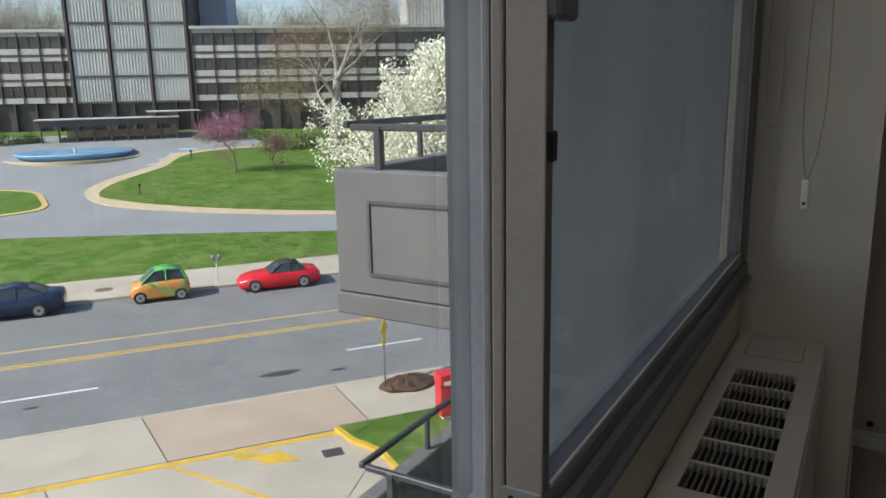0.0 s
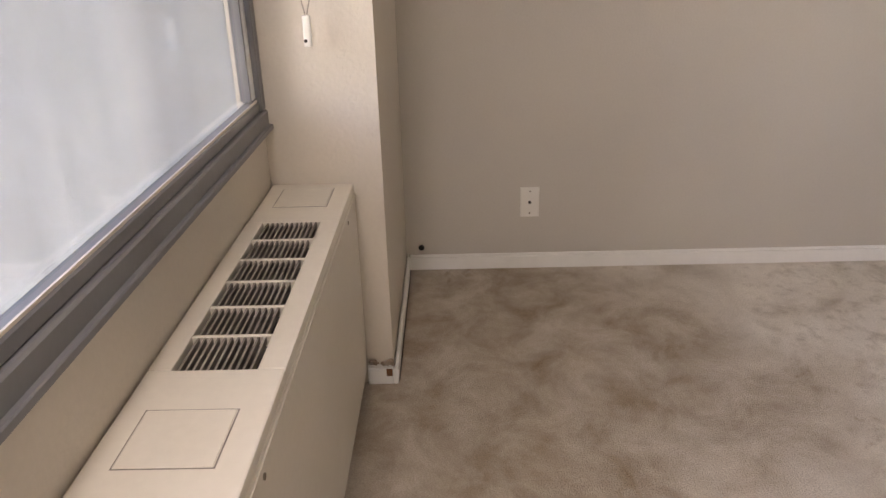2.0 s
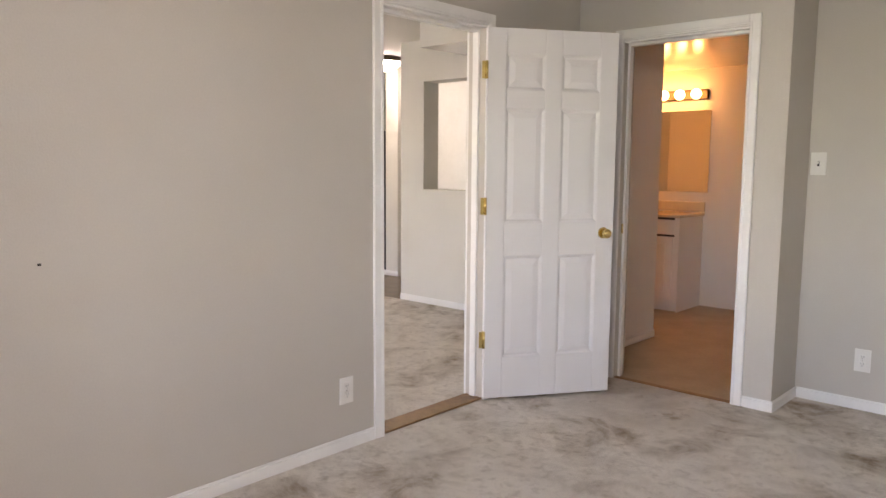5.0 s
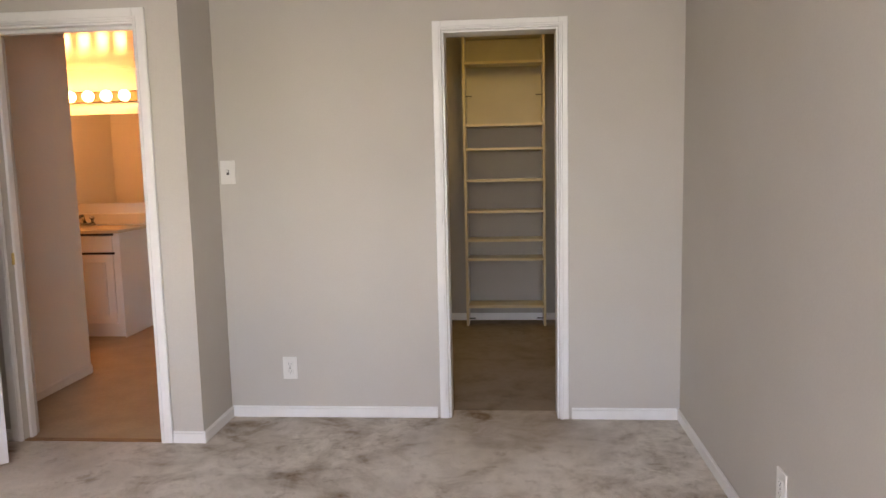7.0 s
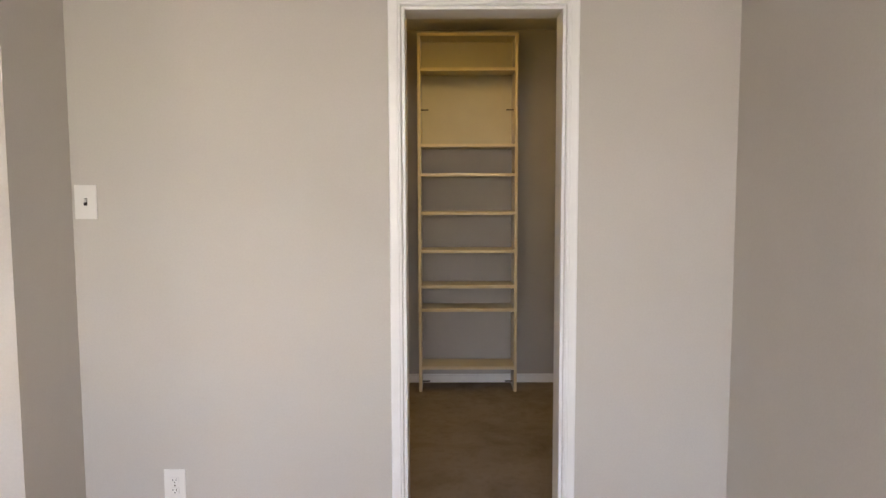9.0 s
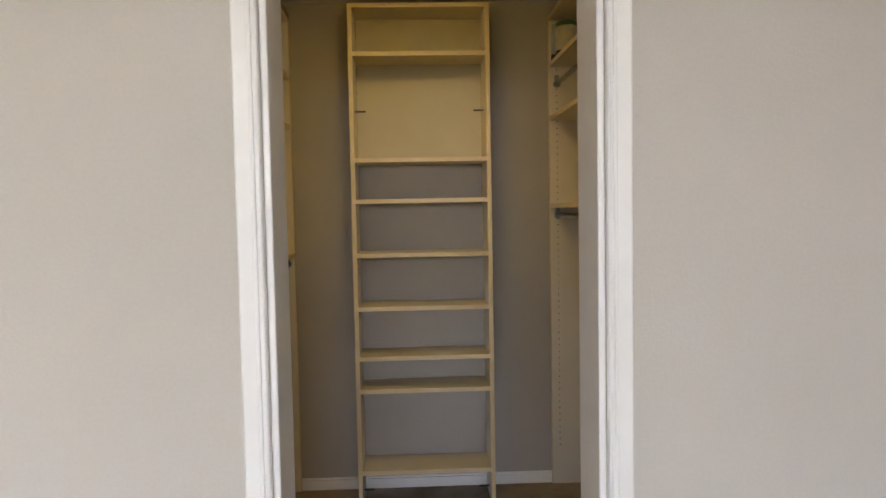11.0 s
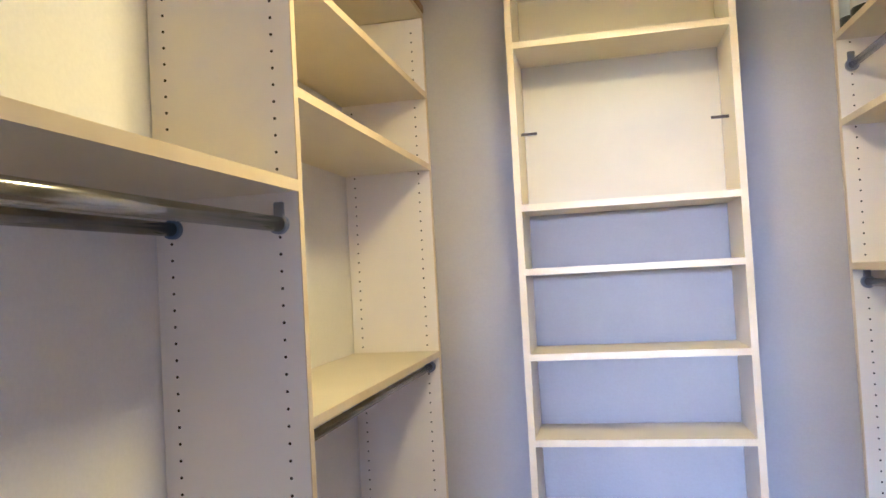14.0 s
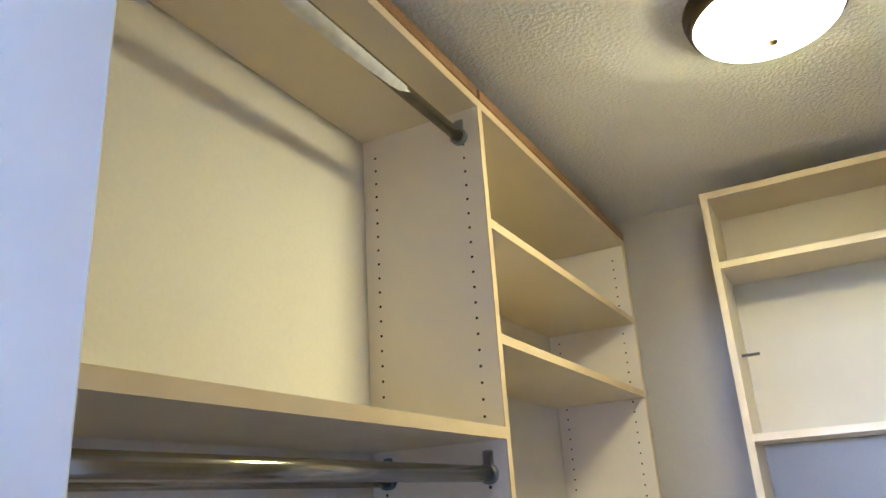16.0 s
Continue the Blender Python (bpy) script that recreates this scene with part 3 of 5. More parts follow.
# ---- window ----
def window():
    w = tagged(new("window_1"), "wide aluminium window with a fixed pane and a side light", "window", "", "structure")
    yo, yi = YS - 0.035, YS + 0.014
    ztop, zb = WZ1 - 0.045, WZ0 + 0.052
    part("window_frame", box(B(), WX0, 2.12, yo, yi, WZ0, zb, 0.004), ALUDARK, w, "dark metal sill frame")
    part("window_frame", box(B(), 2.121, WX1, yo, YS - 0.004, WZ0, zb, 0.004), ALU, w, "grey metal sill frame")
    part("frame_lip", box(B(), WX0 + 0.002, 2.12, yi - 0.006, yi + 0.010, WZ0 + 0.002, WZ0 + 0.016, 0.002), ALUDARK, w)
    part("window_frame", box(B(), WX0, WX0 + 0.040, yo, yi - 0.004, zb, WZ1, 0.004), ALUDARK, w)
    part("window_frame", box(B(), WX1 - 0.045, WX1, yo, yi - 0.02, zb, WZ1, 0.004), ALU, w)
    part("window_frame", box(B(), WX0 + 0.040, WX1 - 0.045, yo, yi - 0.02, ztop, WZ1, 0.004), ALU, w)
    part("window_sill", box(B(), 2.121, WX1, YS - 0.10, YS - 0.036, WZ0, zb - 0.004, 0.003), ALU, w)
    part("mullion", box(B(), 2.095, 2.114, YS - 0.070, YS - 0.0615, zb, ztop, 0.002), ALUWHITE, w, "weathered pale outer mullion")
    part("mullion_groove", boxes((2.095, 2.112, YS - 0.0615, YS - 0.057, zb, ztop)), ALUDARK, w)
    part("mullion_strip", box(B(), 2.10, 2.119, YS - 0.0565, YS - 0.044, zb, ztop, 0.002), ALU, w)
    part("mullion_groove", boxes((2.10, 2.113, YS - 0.0435, YS - 0.0385, zb, ztop)), BRONZE, w)
    part("mullion_strip", box(B(), 2.1198, 2.1235, YS - 0.038, YS + 0.003, zb, ztop, 0.001), ALU, w)
    part("latch_tab", box(B(), 2.108, 2.1225, YS + 0.0035, YS + 0.010, 1.175, 1.205, 0.002), BRONZE, w, "small dark latch tab")
    part("glazing_bead", box(B(), 2.092, 2.1195, YS - 0.03, YS - 0.001, zb + 0.026, ztop, 0.002), ALUDARK, w)
    part("glazing_bead", box(B(), WX0 + 0.040, 2.1195, YS - 0.03, YS + 0.004, zb, zb + 0.025, 0.003), ALUDARK, w)
    # pale strip painted for the sky's reflection on the dark bead
    part("bead_sky_glint", boxes((WX0 + 0.040, 2.092, YS - 0.003, YS + 0.0005, zb + 0.0252, zb + 0.030)), ALU, w)
    part("glazing_bead", box(B(), WX0 + 0.040, WX0 + 0.062, YS - 0.03, YS - 0.002, zb + 0.033, ztop, 0.003), ALUWHITE, w)
    part("glazing_bead", boxes((WX0 + 0.0625, WX0 + 0.072, YS - 0.03, YS - 0.006, zb + 0.033, ztop)), ALUDARK, w)
    part("glazing_bead", box(B(), 2.125, WX1 - 0.045, YS - 0.099, YS - 0.084, zb - 0.003, zb + 0.012, 0.003), ALU, w)
    p1 = part("pane", boxes((WX0 + 0.05, 2.10, YS - 0.024, YS - 0.020, zb + 0.02, ztop)), GLASS, w, "clear window glass")
    p2 = part("pane", boxes((2.115, WX1 - 0.05, YS - 0.087, YS - 0.083, zb + 0.01, ztop)), GLASS, w, "clear window glass")
    p1.visible_shadow = p2.visible_shadow = False
    part("latch", box(B(), 2.072, 2.1225, YS - 0.004, YS + 0.016, 1.306, 1.37, 0.004), ALUDARK, w, "dark window latch")
    lb_ = part("latch_bracket", box(B(), 2.1236, 2.1266, YS - 0.041, YS + 0.002, zb, zb + 0.034, 0.001), ALUWHITE, w, "worn metal corner bracket")
    for y in (YS - 0.031, YS - 0.008):
        part("bracket_screw", cyl(B(), (2.1262, y, zb + 0.022), (2.1278, y, zb + 0.022), 0.0035, 10), DARKHOLE, lb_)
    part("bracket_notch", cyl(B(), (2.1262, YS - 0.018, zb + 0.002), (2.1272, YS - 0.018, zb + 0.002), 0.006, 12), DARKHOLE, lb_)
    return w


window()


# ---- blind cords on the pier ----
def cord(pts, r, name, material, parent):
    cu = bpy.data.curves.new(name, "CURVE")
    cu.dimensions, cu.bevel_depth, cu.bevel_resolution, cu.resolution_u = "3D", r, 2, 6
    sp = cu.splines.new("BEZIER")
    sp.bezier_points.add(len(pts) - 1)
    for bp, p in zip(sp.bezier_points, pts):
        bp.co = p
        bp.handle_left_type = bp.handle_right_type = "AUTO"
    cu.materials.append(material)
    tmp = new(name, cu)
    me = bpy.data.meshes.new_from_object(tmp.evaluated_get(bpy.context.evaluated_depsgraph_get()))
    bpy.data.objects.remove(tmp)
    me.name = name
    ob = new(name, me)
    for p in me.polygons:
        p.use_smooth = True
    ob.parent = parent
    ob.matrix_parent_inverse = parent.matrix_basis.inverted()
    return ob


CORD = mat("grey_cord", (0.42, 0.38, 0.31), (0.36, 0.32, 0.26), 30, 0.7)
bc = thing("blind_cords", (0.810, -4.907, 2.3), "thin grey blind cord loops hanging on the pier", "blind cord")
part("cord_bracket", box(B(), WX0 - 0.004, WX0 + 0.03, -4.987, -4.89, 2.26, 2.30, 0.004), PLASTIC, bc)
cord([(0.802, -4.942, 2.27), (0.808, -4.945, 1.5), (0.810, -4.949, 1.18), (0.812, -4.958, 1.140), (0.813, -4.970, 1.18), (0.808, -4.977, 1.5), (0.802, -4.979, 2.27)], 0.0016, "cord_loop", CORD, bc)
cord([(0.802, -4.850, 2.27), (0.806, -4.850, 1.5), (0.808, -4.854, 1.09), (0.809, -4.872, 1.015)], 0.0014, "cord", CORD, bc)
cord([(0.802, -4.887, 2.27), (0.806, -4.890, 1.5), (0.808, -4.887, 1.09), (0.809, -4.876, 1.015)], 0.0014, "cord", CORD, bc)
pl = part("cord_weight", box(B(), 0.801, 0.818, -4.883, -4.865, 0.945, 1.016, 0.005, 2), PLASTIC, bc, "white plastic cord weight")
part("weight_hole", cyl(B(), (0.8375, -4.874, 0.962), (0.8392, -4.874, 0.962), 0.004, 10), DARKHOLE, pl)


# ---- crumbling plaster at the pier foot ----
rng = random.Random(21)
CRUMB = mat("crumbled_plaster", (0.55, 0.50, 0.44), (0.30, 0.22, 0.16), 30, 0.9, 0.5, 80)
cb = B()
for k in range(26):
    p = Vector((WX0 + 0.008 + rng.uniform(-0.004, 0.008), -4.79 + 0.065 * rng.random(), 0.064 + rng.uniform(0, 0.012)))
    r = bmesh.ops.create_icosphere(cb, subdivisions=1, radius=rng.uniform(0.003, 0.008), matrix=Matrix.Translation(p))
    for v in r["verts"]:
        v.co += Vector((rng.uniform(-1, 1), rng.uniform(-1, 1), rng.uniform(-1, 1))) * 0.002
tagged(part("plaster_crumbs", cb, CRUMB), "crumbled plaster chips on the baseboard at the pier", "plaster", "", "stuff")
tagged(part("rust_stain", box(B(), WX0 + t_, WX0 + t_ + 0.002, -4.745, -4.728, 0.028, 0.052, 0.0008), mat("rust", (0.22, 0.09, 0.03), (0.12, 0.05, 0.02), 60, 0.9)), "small rusty nail stain on the baseboard", "stain")
# thin dark strip where the pier's baseboard meets the floor
structure("floor_dark_strip", boxes((0.02, WX0 - 0.01, -4.7115, -4.7095, 0.0, 0.006)), DARKHOLE, "thin dark strip along the foot of the pier baseboard", "gap")


# ---- closet shelving ----
def peg_holes(parent, plane, xs, z0, z1, axis, depth=0.0008, step=0.032):
    """Two columns of small dark peg holes on a panel face."""
    n = int((z1 - z0) / step)
    me = None
    for x in xs:
        for k in range(n + 1):
            at = Vector((x, plane, z0 + k * step) if axis == "y" else (plane, x, z0 + k * step))
            d = Vector((0, depth, 0) if axis == "y" else (depth, 0, 0))
            if me is None:
                ob = part("peg_hole", cyl(B(), -d, d, 0.0030, 8), DARKHOLE)
                me = ob.data
            else:
                ob = new("peg_hole", me)
            ob.parent = parent
            ob.matrix_parent_inverse = parent.matrix_basis.inverted()
            ob.location = at


def shelf(parent, x0, x1, y0, y1, zc, edge, th=0.02, label=""):
    """A board with an edge band along one side: edge is 'x0', 'x1' or 'y0'."""
    e = 0.0025
    s = part("shelf", boxes((x0 + (e if edge == "x0" else 0), x1 - (e if edge == "x1" else 0), y0 + (e if edge == "y0" else 0), y1, zc - th / 2, zc + th / 2)), MELSHELF, parent, label)
    b = {"x0": (x0, x0 + e, y0, y1), "x1": (x1 - e, x1, y0, y1), "y0": (x0, x1, y0, y0 + e)}[edge]
    part("edge_band", boxes((*b, zc - th / 2, zc + th / 2)), MELEDGE, s)
    return s


def panel(parent, x0, x1, y0, y1, z0, z1, edge):
    e = 0.0025
    s = part("partition_panel", boxes((x0 + (e if edge == "x0" else 0), x1 - (e if edge == "x1" else 0), y0 + (e if edge == "y0" else 0), y1, z0, z1)), MELAMINE, parent)
    b = {"x0": (x0, x0 + e, y0, y1), "x1": (x1 - e, x1, y0, y1), "y0": (x0, x1, y0, y0 + e)}[edge]
    part("edge_band", boxes((*b, z0, z1)), MELEDGE, s)
    return s


def rod(parent, x, y0, y1, z, r=0.0135, sock=STEELSOCK, ends=(1, 1)):
    o = part("hanging_rod", cyl(B(), (x, y0, z), (x, y1, z), r, 20), CHROME, parent, "chrome hanging rod", True)
    for y, s, on in ((y0, 1, ends[0]), (y1, -1, ends[1])):
        if on:
            bm = B()
            cyl(bm, (x, y - s * 0.001, z), (x, y + s * 0.012, z), 0.019, 18)
            box(bm, x - 0.011, x + 0.011, min(y, y + s * 0.006), max(y, y + s * 0.006), z, z + 0.042, 0.003)
            part("rod_socket", bm, sock, o, "", False)
    return o


FX, PN, PF = 2.130, 1.278, 2.424      # west unit: front, near face of the middle panel, far panel's far face
lu = thing("closet_shelving", (1.94, 1.4, 0), "cream melamine closet shelving with long hanging space", "shelving", "closet shelving")
panel(lu, KW + 0.003, FX, PN, PN + 0.019, 0, 2.348, "x1")
panel(lu, KW + 0.003, FX, PF - 0.019, PF, 0, 2.348, "x1")
panel(lu, KW + 0.003, FX, 0.13, 0.149, 0, 2.348, "x1")
shelf(lu, KW + 0.003, FX, 0.149, PN, 1.638, "x1", 0.022)
shelf(lu, KW + 0.003, FX, 0.149, PN, 2.338, "x1")
for z in (2.338, 2.062, 1.819):
    shelf(lu, KW + 0.003, FX, PN + 0.019, PF - 0.019, z, "x1")
shelf(lu, KW + 0.003, FX, PN + 0.019, PF - 0.019, 1.194, "x1")
rod(lu, 2.090, 0.149, PN, 1.568, 0.0145)
rod(lu, 1.870, 0.149, PN, 1.572, sock=BLUEPL)
rod(lu, 2.083, 0.149, PN, 2.266)
rod(lu, 2.095, PN + 0.019, PF - 0.019, 1.152, 0.011)
peg_holes(lu, PN, (1.864, 2.089), 0.20, 2.30, "y")
peg_holes(lu, PF - 0.019, (1.864, 2.089), 0.20, 2.30, "y")
for a, b in ((0.149, PN), (PN + 0.01, PF)):
    part("top_strip", box(B(), FX - 0.02, FX + 0.003, a, b, 2.348, 2.376, 0.002), WOOD, lu, "raw wood strip under the ceiling")

FILM = mat("white_plastic_film", (0.72, 0.72, 0.72), (0.60, 0.60, 0.60), 40, 0.4)
fm = B()
cols = []
for k in range(13):
    f_ = k / 12
    y = 0.70 + 0.34 * f_
    w_ = 0.018 * (1 - f_) ** 0.5 + 0.004
    cols.append([fm.verts.new((2.083 + 0.0155 * math.cos(a_) * (1 + 0.25 * math.sin(k * 1.7) * (j == 0)), y + 0.006 * math.sin(9 * f_ + j), 2.266 + 0.0155 * math.sin(a_) - 0.003 * (j == 0))) for j, a_ in enumerate([-0.2 - 2.2 * w_ / 0.022 + 2.2 * w_ / 0.022 * j / 3 for j in range(4)])])
for a_, b_ in zip(cols, cols[1:]):
    for j in range(3):
        fm.faces.new((a_[j], a_[j + 1], b_[j + 1], b_[j]))
tagged(part("plastic_film", fm, FILM, None, "", True), "torn strip of white plastic film on the rod", "film")

GX, QN = 3.403, 1.363
ru = thing("closet_shelving", (3.6, 1.4, 0), "cream melamine closet shelving with double hanging rods", "shelving", "closet shelving")
panel(ru, GX, KE - 0.003, QN, QN + 0.019, 0, 2.348, "x0")
panel(ru, GX, KE - 0.003, PF - 0.019, PF, 0, 2.348, "x0")
panel(ru, GX, KE - 0.003, 0.13, 0.149, 0, 2.348, "x0")
for z in (2.338, 2.108, 1.848, 1.416):
    shelf(ru, GX, KE - 0.003, QN + 0.019, PF - 0.019, z, "x0")
for z in (2.338, 1.803, 1.456):
    shelf(ru, GX, KE - 0.003, 0.149, QN, z, "x0")
rod(ru, 3.443, QN + 0.019, PF - 0.019, 2.018, 0.012)
rod(ru, 3.443, QN + 0.019, PF - 0.019, 1.368, 0.012)
rod(ru, 3.443, 0.149, QN, 1.392)
peg_holes(ru, QN, (3.443, 3.66), 0.20, 2.30, "y")
peg_holes(ru, PF - 0.019, (3.443, 3.66), 0.20, 2.30, "y")

TX0, TX1, TY = 2.433, 3.087, 2.185
tw = thing("shoe_tower", (2.76, 2.3, 0), "tall narrow cream shelf tower against the closet back wall", "shelf")
for a, b in ((TX0, TX0 + 0.02), (TX1 - 0.02, TX1)):
    panel(tw, a, b, TY, KN - t_ - 0.002, 0, 2.360, "y0")
for z in (2.350, 2.130, 1.641, 1.450, 1.197, 0.945, 0.709, 0.553, 0.161):
    shelf(tw, TX0 + 0.02, TX1 - 0.02, TY + 0.001, KN - t_ - 0.002, z, "y0")
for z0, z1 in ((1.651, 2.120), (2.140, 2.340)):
    part("back_panel", boxes((TX0 + 0.021, TX1 - 0.021, KN - t_ - 0.006, KN - t_ - 0.0025, z0, z1)), MELBACK, tw, "yellow-tan back panel")
for x, s in ((TX0 + 0.02, 1), (TX1 - 0.02, -1)):
    for z in (1.878, 0.045):
        part("shelf_pin", boxes((min(x, x + s * 0.05), max(x, x + s * 0.05), TY + 0.10, TY + 0.108, z - 0.004, z + 0.004)), BRONZE, tw, "small metal shelf pin")


# ---- jars on the closet shelf ----
GREENLID = mat("green_plastic_lid", (0.03, 0.13, 0.06), (0.02, 0.10, 0.05), 20, 0.4)
LABELW = mat("printed_jar_label", (0.62, 0.60, 0.54), (0.50, 0.47, 0.40), 30, 0.5)
JARDARK = mat("dark_jar_foot", (0.02, 0.025, 0.03), None, 20, 0.3)
JARBLUE = mat("pale_blue_plastic", (0.42, 0.47, 0.52), (0.36, 0.41, 0.46), 20, 0.3)


def jar(x, y, z, r, h, lid, body, label):
    j = thing("jar", (x, y, z), label, "jar")
    part("body", lathe(B(), (x, y, z), [(0, 0.012), (r * 0.92, 0.012), (r, 0.03), (r, h * 0.82), (r * 0.86, h * 0.88), (r * 0.8, h * 0.9), (0, h * 0.9)]), body, j, "", True)
    part("foot", lathe(B(), (x, y, z), [(0, 0), (r * 0.94, 0), (r * 1.02, 0.008), (r * 1.02, 0.03), (r, 0.034), (0, 0.034)]), JARDARK, j, "", True)
    part("lid", lathe(B(), (x, y, z), [(0, h * 0.88), (r * 0.9, h * 0.88), (r * 0.95, h * 0.9), (r * 0.95, h * 0.98), (r * 0.88, h), (0, h)]), lid, j, "", True)
    return j


jar(3.470, 2.285, 2.1185, 0.055, 0.17, GREENLID, LABELW, "white labelled jar with a green lid on the closet shelf")
jar(3.443, 2.372, 2.1185, 0.032, 0.18, JARBLUE, JARBLUE, "pale blue plastic bottle on the closet shelf")


# ---- lamps ----
def flush_light(x, y, zc, r, dome, label, deep=0.052):
    f = thing("ceiling_light", (x, y, zc), label, "ceiling lamp")
    part("rim", lathe(B(), (x, y, zc), [(0, 0), (r * 1.02, 0), (r * 1.07, -0.012), (r * 1.07, -0.022), (r * 1.02, -0.03), (r * 1.04, -0.038), (r * 1.0, -0.05), (r * 0.9, -0.05)], 36), BRONZE, f, "dark bronze rim", True)
    prof = [(r * 0.97 * math.cos(a), -0.045 - deep * math.sin(a)) for a in [k * math.pi / 20 for k in range(10)]] + [(0.001, -0.045 - deep)]
    part("dome", lathe(B(), (x, y, zc), prof, 36), dome, f, "lit glass dome", True)
    part("finial", ball(B(), (x, y, zc - 0.05 - deep), 0.010), BRASS, f, "small brass finial", True)
    return f


flush_light(2.717, 1.378, H - 0.016, 0.145, DOME_WARM, "round flush ceiling light with a warm glass dome")
flush_light(-3.37, 1.11, H, 0.17, DOME_WHITE, "round flush ceiling light with a white glass dome", 0.10)

# ---- bathroom ----
va = thing("bathroom_vanity", (-0.9, 2.13, 0), "white vanity cabinet with a raised panel door", "cabinet")
vx0, vx1, vy0, vy1 = -1.36, -0.31, 1.80, 2.298
part("body", boxes((vx0, vx1, vy0 + 0.002, vy1, 0.09, 0.85)), DOORW, va)
part("toe_kick", boxes((vx0, vx1 - 0.002, vy0 + 0.05, vy1, 0, 0.09)), DOORW, va)
part("side_skin", boxes((vx1, vx1 + 0.004, vy0 + 0.004, vy1, 0.0, 0.85)), DOORW, va)
for k in range(2):
    a0 = vx1 - 0.03 - (k + 1) * 0.42
    a1 = a0 + 0.40
    part("drawer_front", box(B(), a0, a1, vy0 - 0.016, vy0 + 0.001, 0.70, 0.83, 0.003), DOORW, va)
    # dark strips paint in the shade lines above and below the drawer
    part("painted_shade_line", boxes((a0 - 0.01, a1 + 0.01, vy0 - 0.002, vy0 + 0.003, 0.681, 0.699), (a0 - 0.01, a1 + 0.01, vy0 - 0.002, vy0 + 0.003, 0.832, 0.851)), DARKHOLE, va)
    dr = part("cabinet_door", box(B(), a0, a1, vy0 - 0.016, vy0 + 0.001, 0.12, 0.68, 0.003), DOORW, va)
    part("door_field", box(B(), a0 + 0.06, a1 - 0.06, vy0 - 0.026, vy0 - 0.015, 0.18, 0.62, 0.008), DOORW, dr)
ct = thing("sink_counter", (-0.9, 2.13, 0.85), "tan cultured marble vanity top with a backsplash", "countertop")
part("slab", box(B(), vx0 - 0.005, vx1 + 0.02, vy0 - 0.03, vy1, 0.852, 0.880, 0.006, 2), COUNTER, ct)
part("backsplash", box(B(), vx0, vx1 + 0.02, vy1 - 0.022, vy1 + 0.001, 0.885, 0.975, 0.004), COUNTER, ct)
fa = thing("faucet", (-0.8, 2.27, 0.885), "chrome two-handle bathroom faucet", "faucet")
part("base", box(B(), -0.88, -0.72, 2.15, 2.20, 0.885, 0.91, 0.008, 2), CHROME, fa)
part("spout", cyl(cyl(B(), (-0.80, 2.175, 0.905), (-0.80, 2.14, 0.975), 0.013, 12), (-0.80, 2.14, 0.975), (-0.80, 2.05, 0.955), 0.011, 12), CHROME, fa, "", True)
for x in (-0.865, -0.735):
    part("handle", ball(cyl(B(), (x, 2.175, 0.905), (x, 2.175, 0.945), 0.012, 12), (x, 2.175, 0.95), 0.022, 1, 1, 0.6, 12, 8), CHROME, fa, "", True)
mi = thing("mirror", (-0.85, 2.395, 1.47), "plain frameless bathroom mirror over the vanity", "mirror")
part("glass", box(B(), -1.36, -0.27, 2.289, 2.298, 1.066, 1.82, 0.001), MIRROR, mi)
lb = thing("vanity_light_bar", (-0.85, 2.38, 2.0), "brass vanity light bar with round globe bulbs", "lamp")
part("bar", box(B(), -1.30, -0.30, 2.265, 2.299, 1.92, 2.01, 0.006), BRONZE, lb)
for k in range(6):
    x = -0.385 - k * 0.158
    g = part("bulb", ball(B(), (x, 2.20, 1.965), 0.048), BULB, lb, "lit round globe bulb", True)
    part("bulb_socket", cyl(B(), (x, 2.266, 1.965), (x, 2.24, 1.965), 0.025, 14), BRASS, g, "", True)
structure("door_strike", box(B(), BX0 + 0.003, BX0 + 0.0055, BY + 0.02, BY + 0.05, 0.90, 0.96, 0.001), BRASS, "brass strike plate", "strike plate")

# ---- kitchen beyond the hall ----
fr = thing("refrigerator", (-4.5, 2.0, 0), "tall black refrigerator in the kitchen", "refrigerator")
part("body", box(B(), -4.60, -3.82, 1.72, 2.40, 0.02, 1.70, 0.01), FRIDGE, fr)
part("freezer_door", box(B(), -4.60, -3.82, 1.66, 1.715, 1.16, 1.70, 0.012, 2), FRIDGE, fr)
part("fridge_door", box(B(), -4.60, -3.82, 1.66, 1.715, 0.06, 1.145, 0.012, 2), FRIDGE, fr)
for z0, z1 in ((1.20, 1.5), (0.6, 1.10)):
    part("handle", box(B(), -3.89, -3.86, 1.62, 1.66, z0, z1, 0.006), STEELSOCK, fr, "grey door handle")
kc = thing("kitchen_cabinet", (-2.0, 1.6, 0), "tall tan kitchen cabinet seen through the pass-through", "cabinet")
part("body", box(B(), -3.535, -2.80, 2.1, 2.6, 0, 2.3, 0.004), TRIM, kc)
part("door", box(B(), -3.52, -2.82, 2.08, 2.098, 0.1, 2.28, 0.004), TRIM, kc)
sk = thing("narrow_rack", (-3.54, 2.3, 0), "dark narrow open rack beside the kitchen cabinet", "rack")
part("back", boxes((-3.60, -3.54, 2.50, 2.52, 0, 2.1)), DARKWOOD, sk)
part("side", boxes((-3.615, -3.60, 2.1, 2.52, 0, 2.1)), DARKWOOD, sk)
for z in (0.1, 0.5, 0.9, 1.3, 1.7, 2.08):
    part("rack_shelf", boxes((-3.60, -3.54, 2.1, 2.5, z, z + 0.02)), STEELSOCK if 1 < z < 1.5 else DARKWOOD, sk)


# ---- outside: a along the road, s away from the house ----
MX = Matrix(((-0.793, -0.610, 0, 2.780), (0.610, -0.793, 0, -4.737), (0, 0, 1, 0), (0, 0, 0, 1)))
G0, RISE = -8.4, 0.075


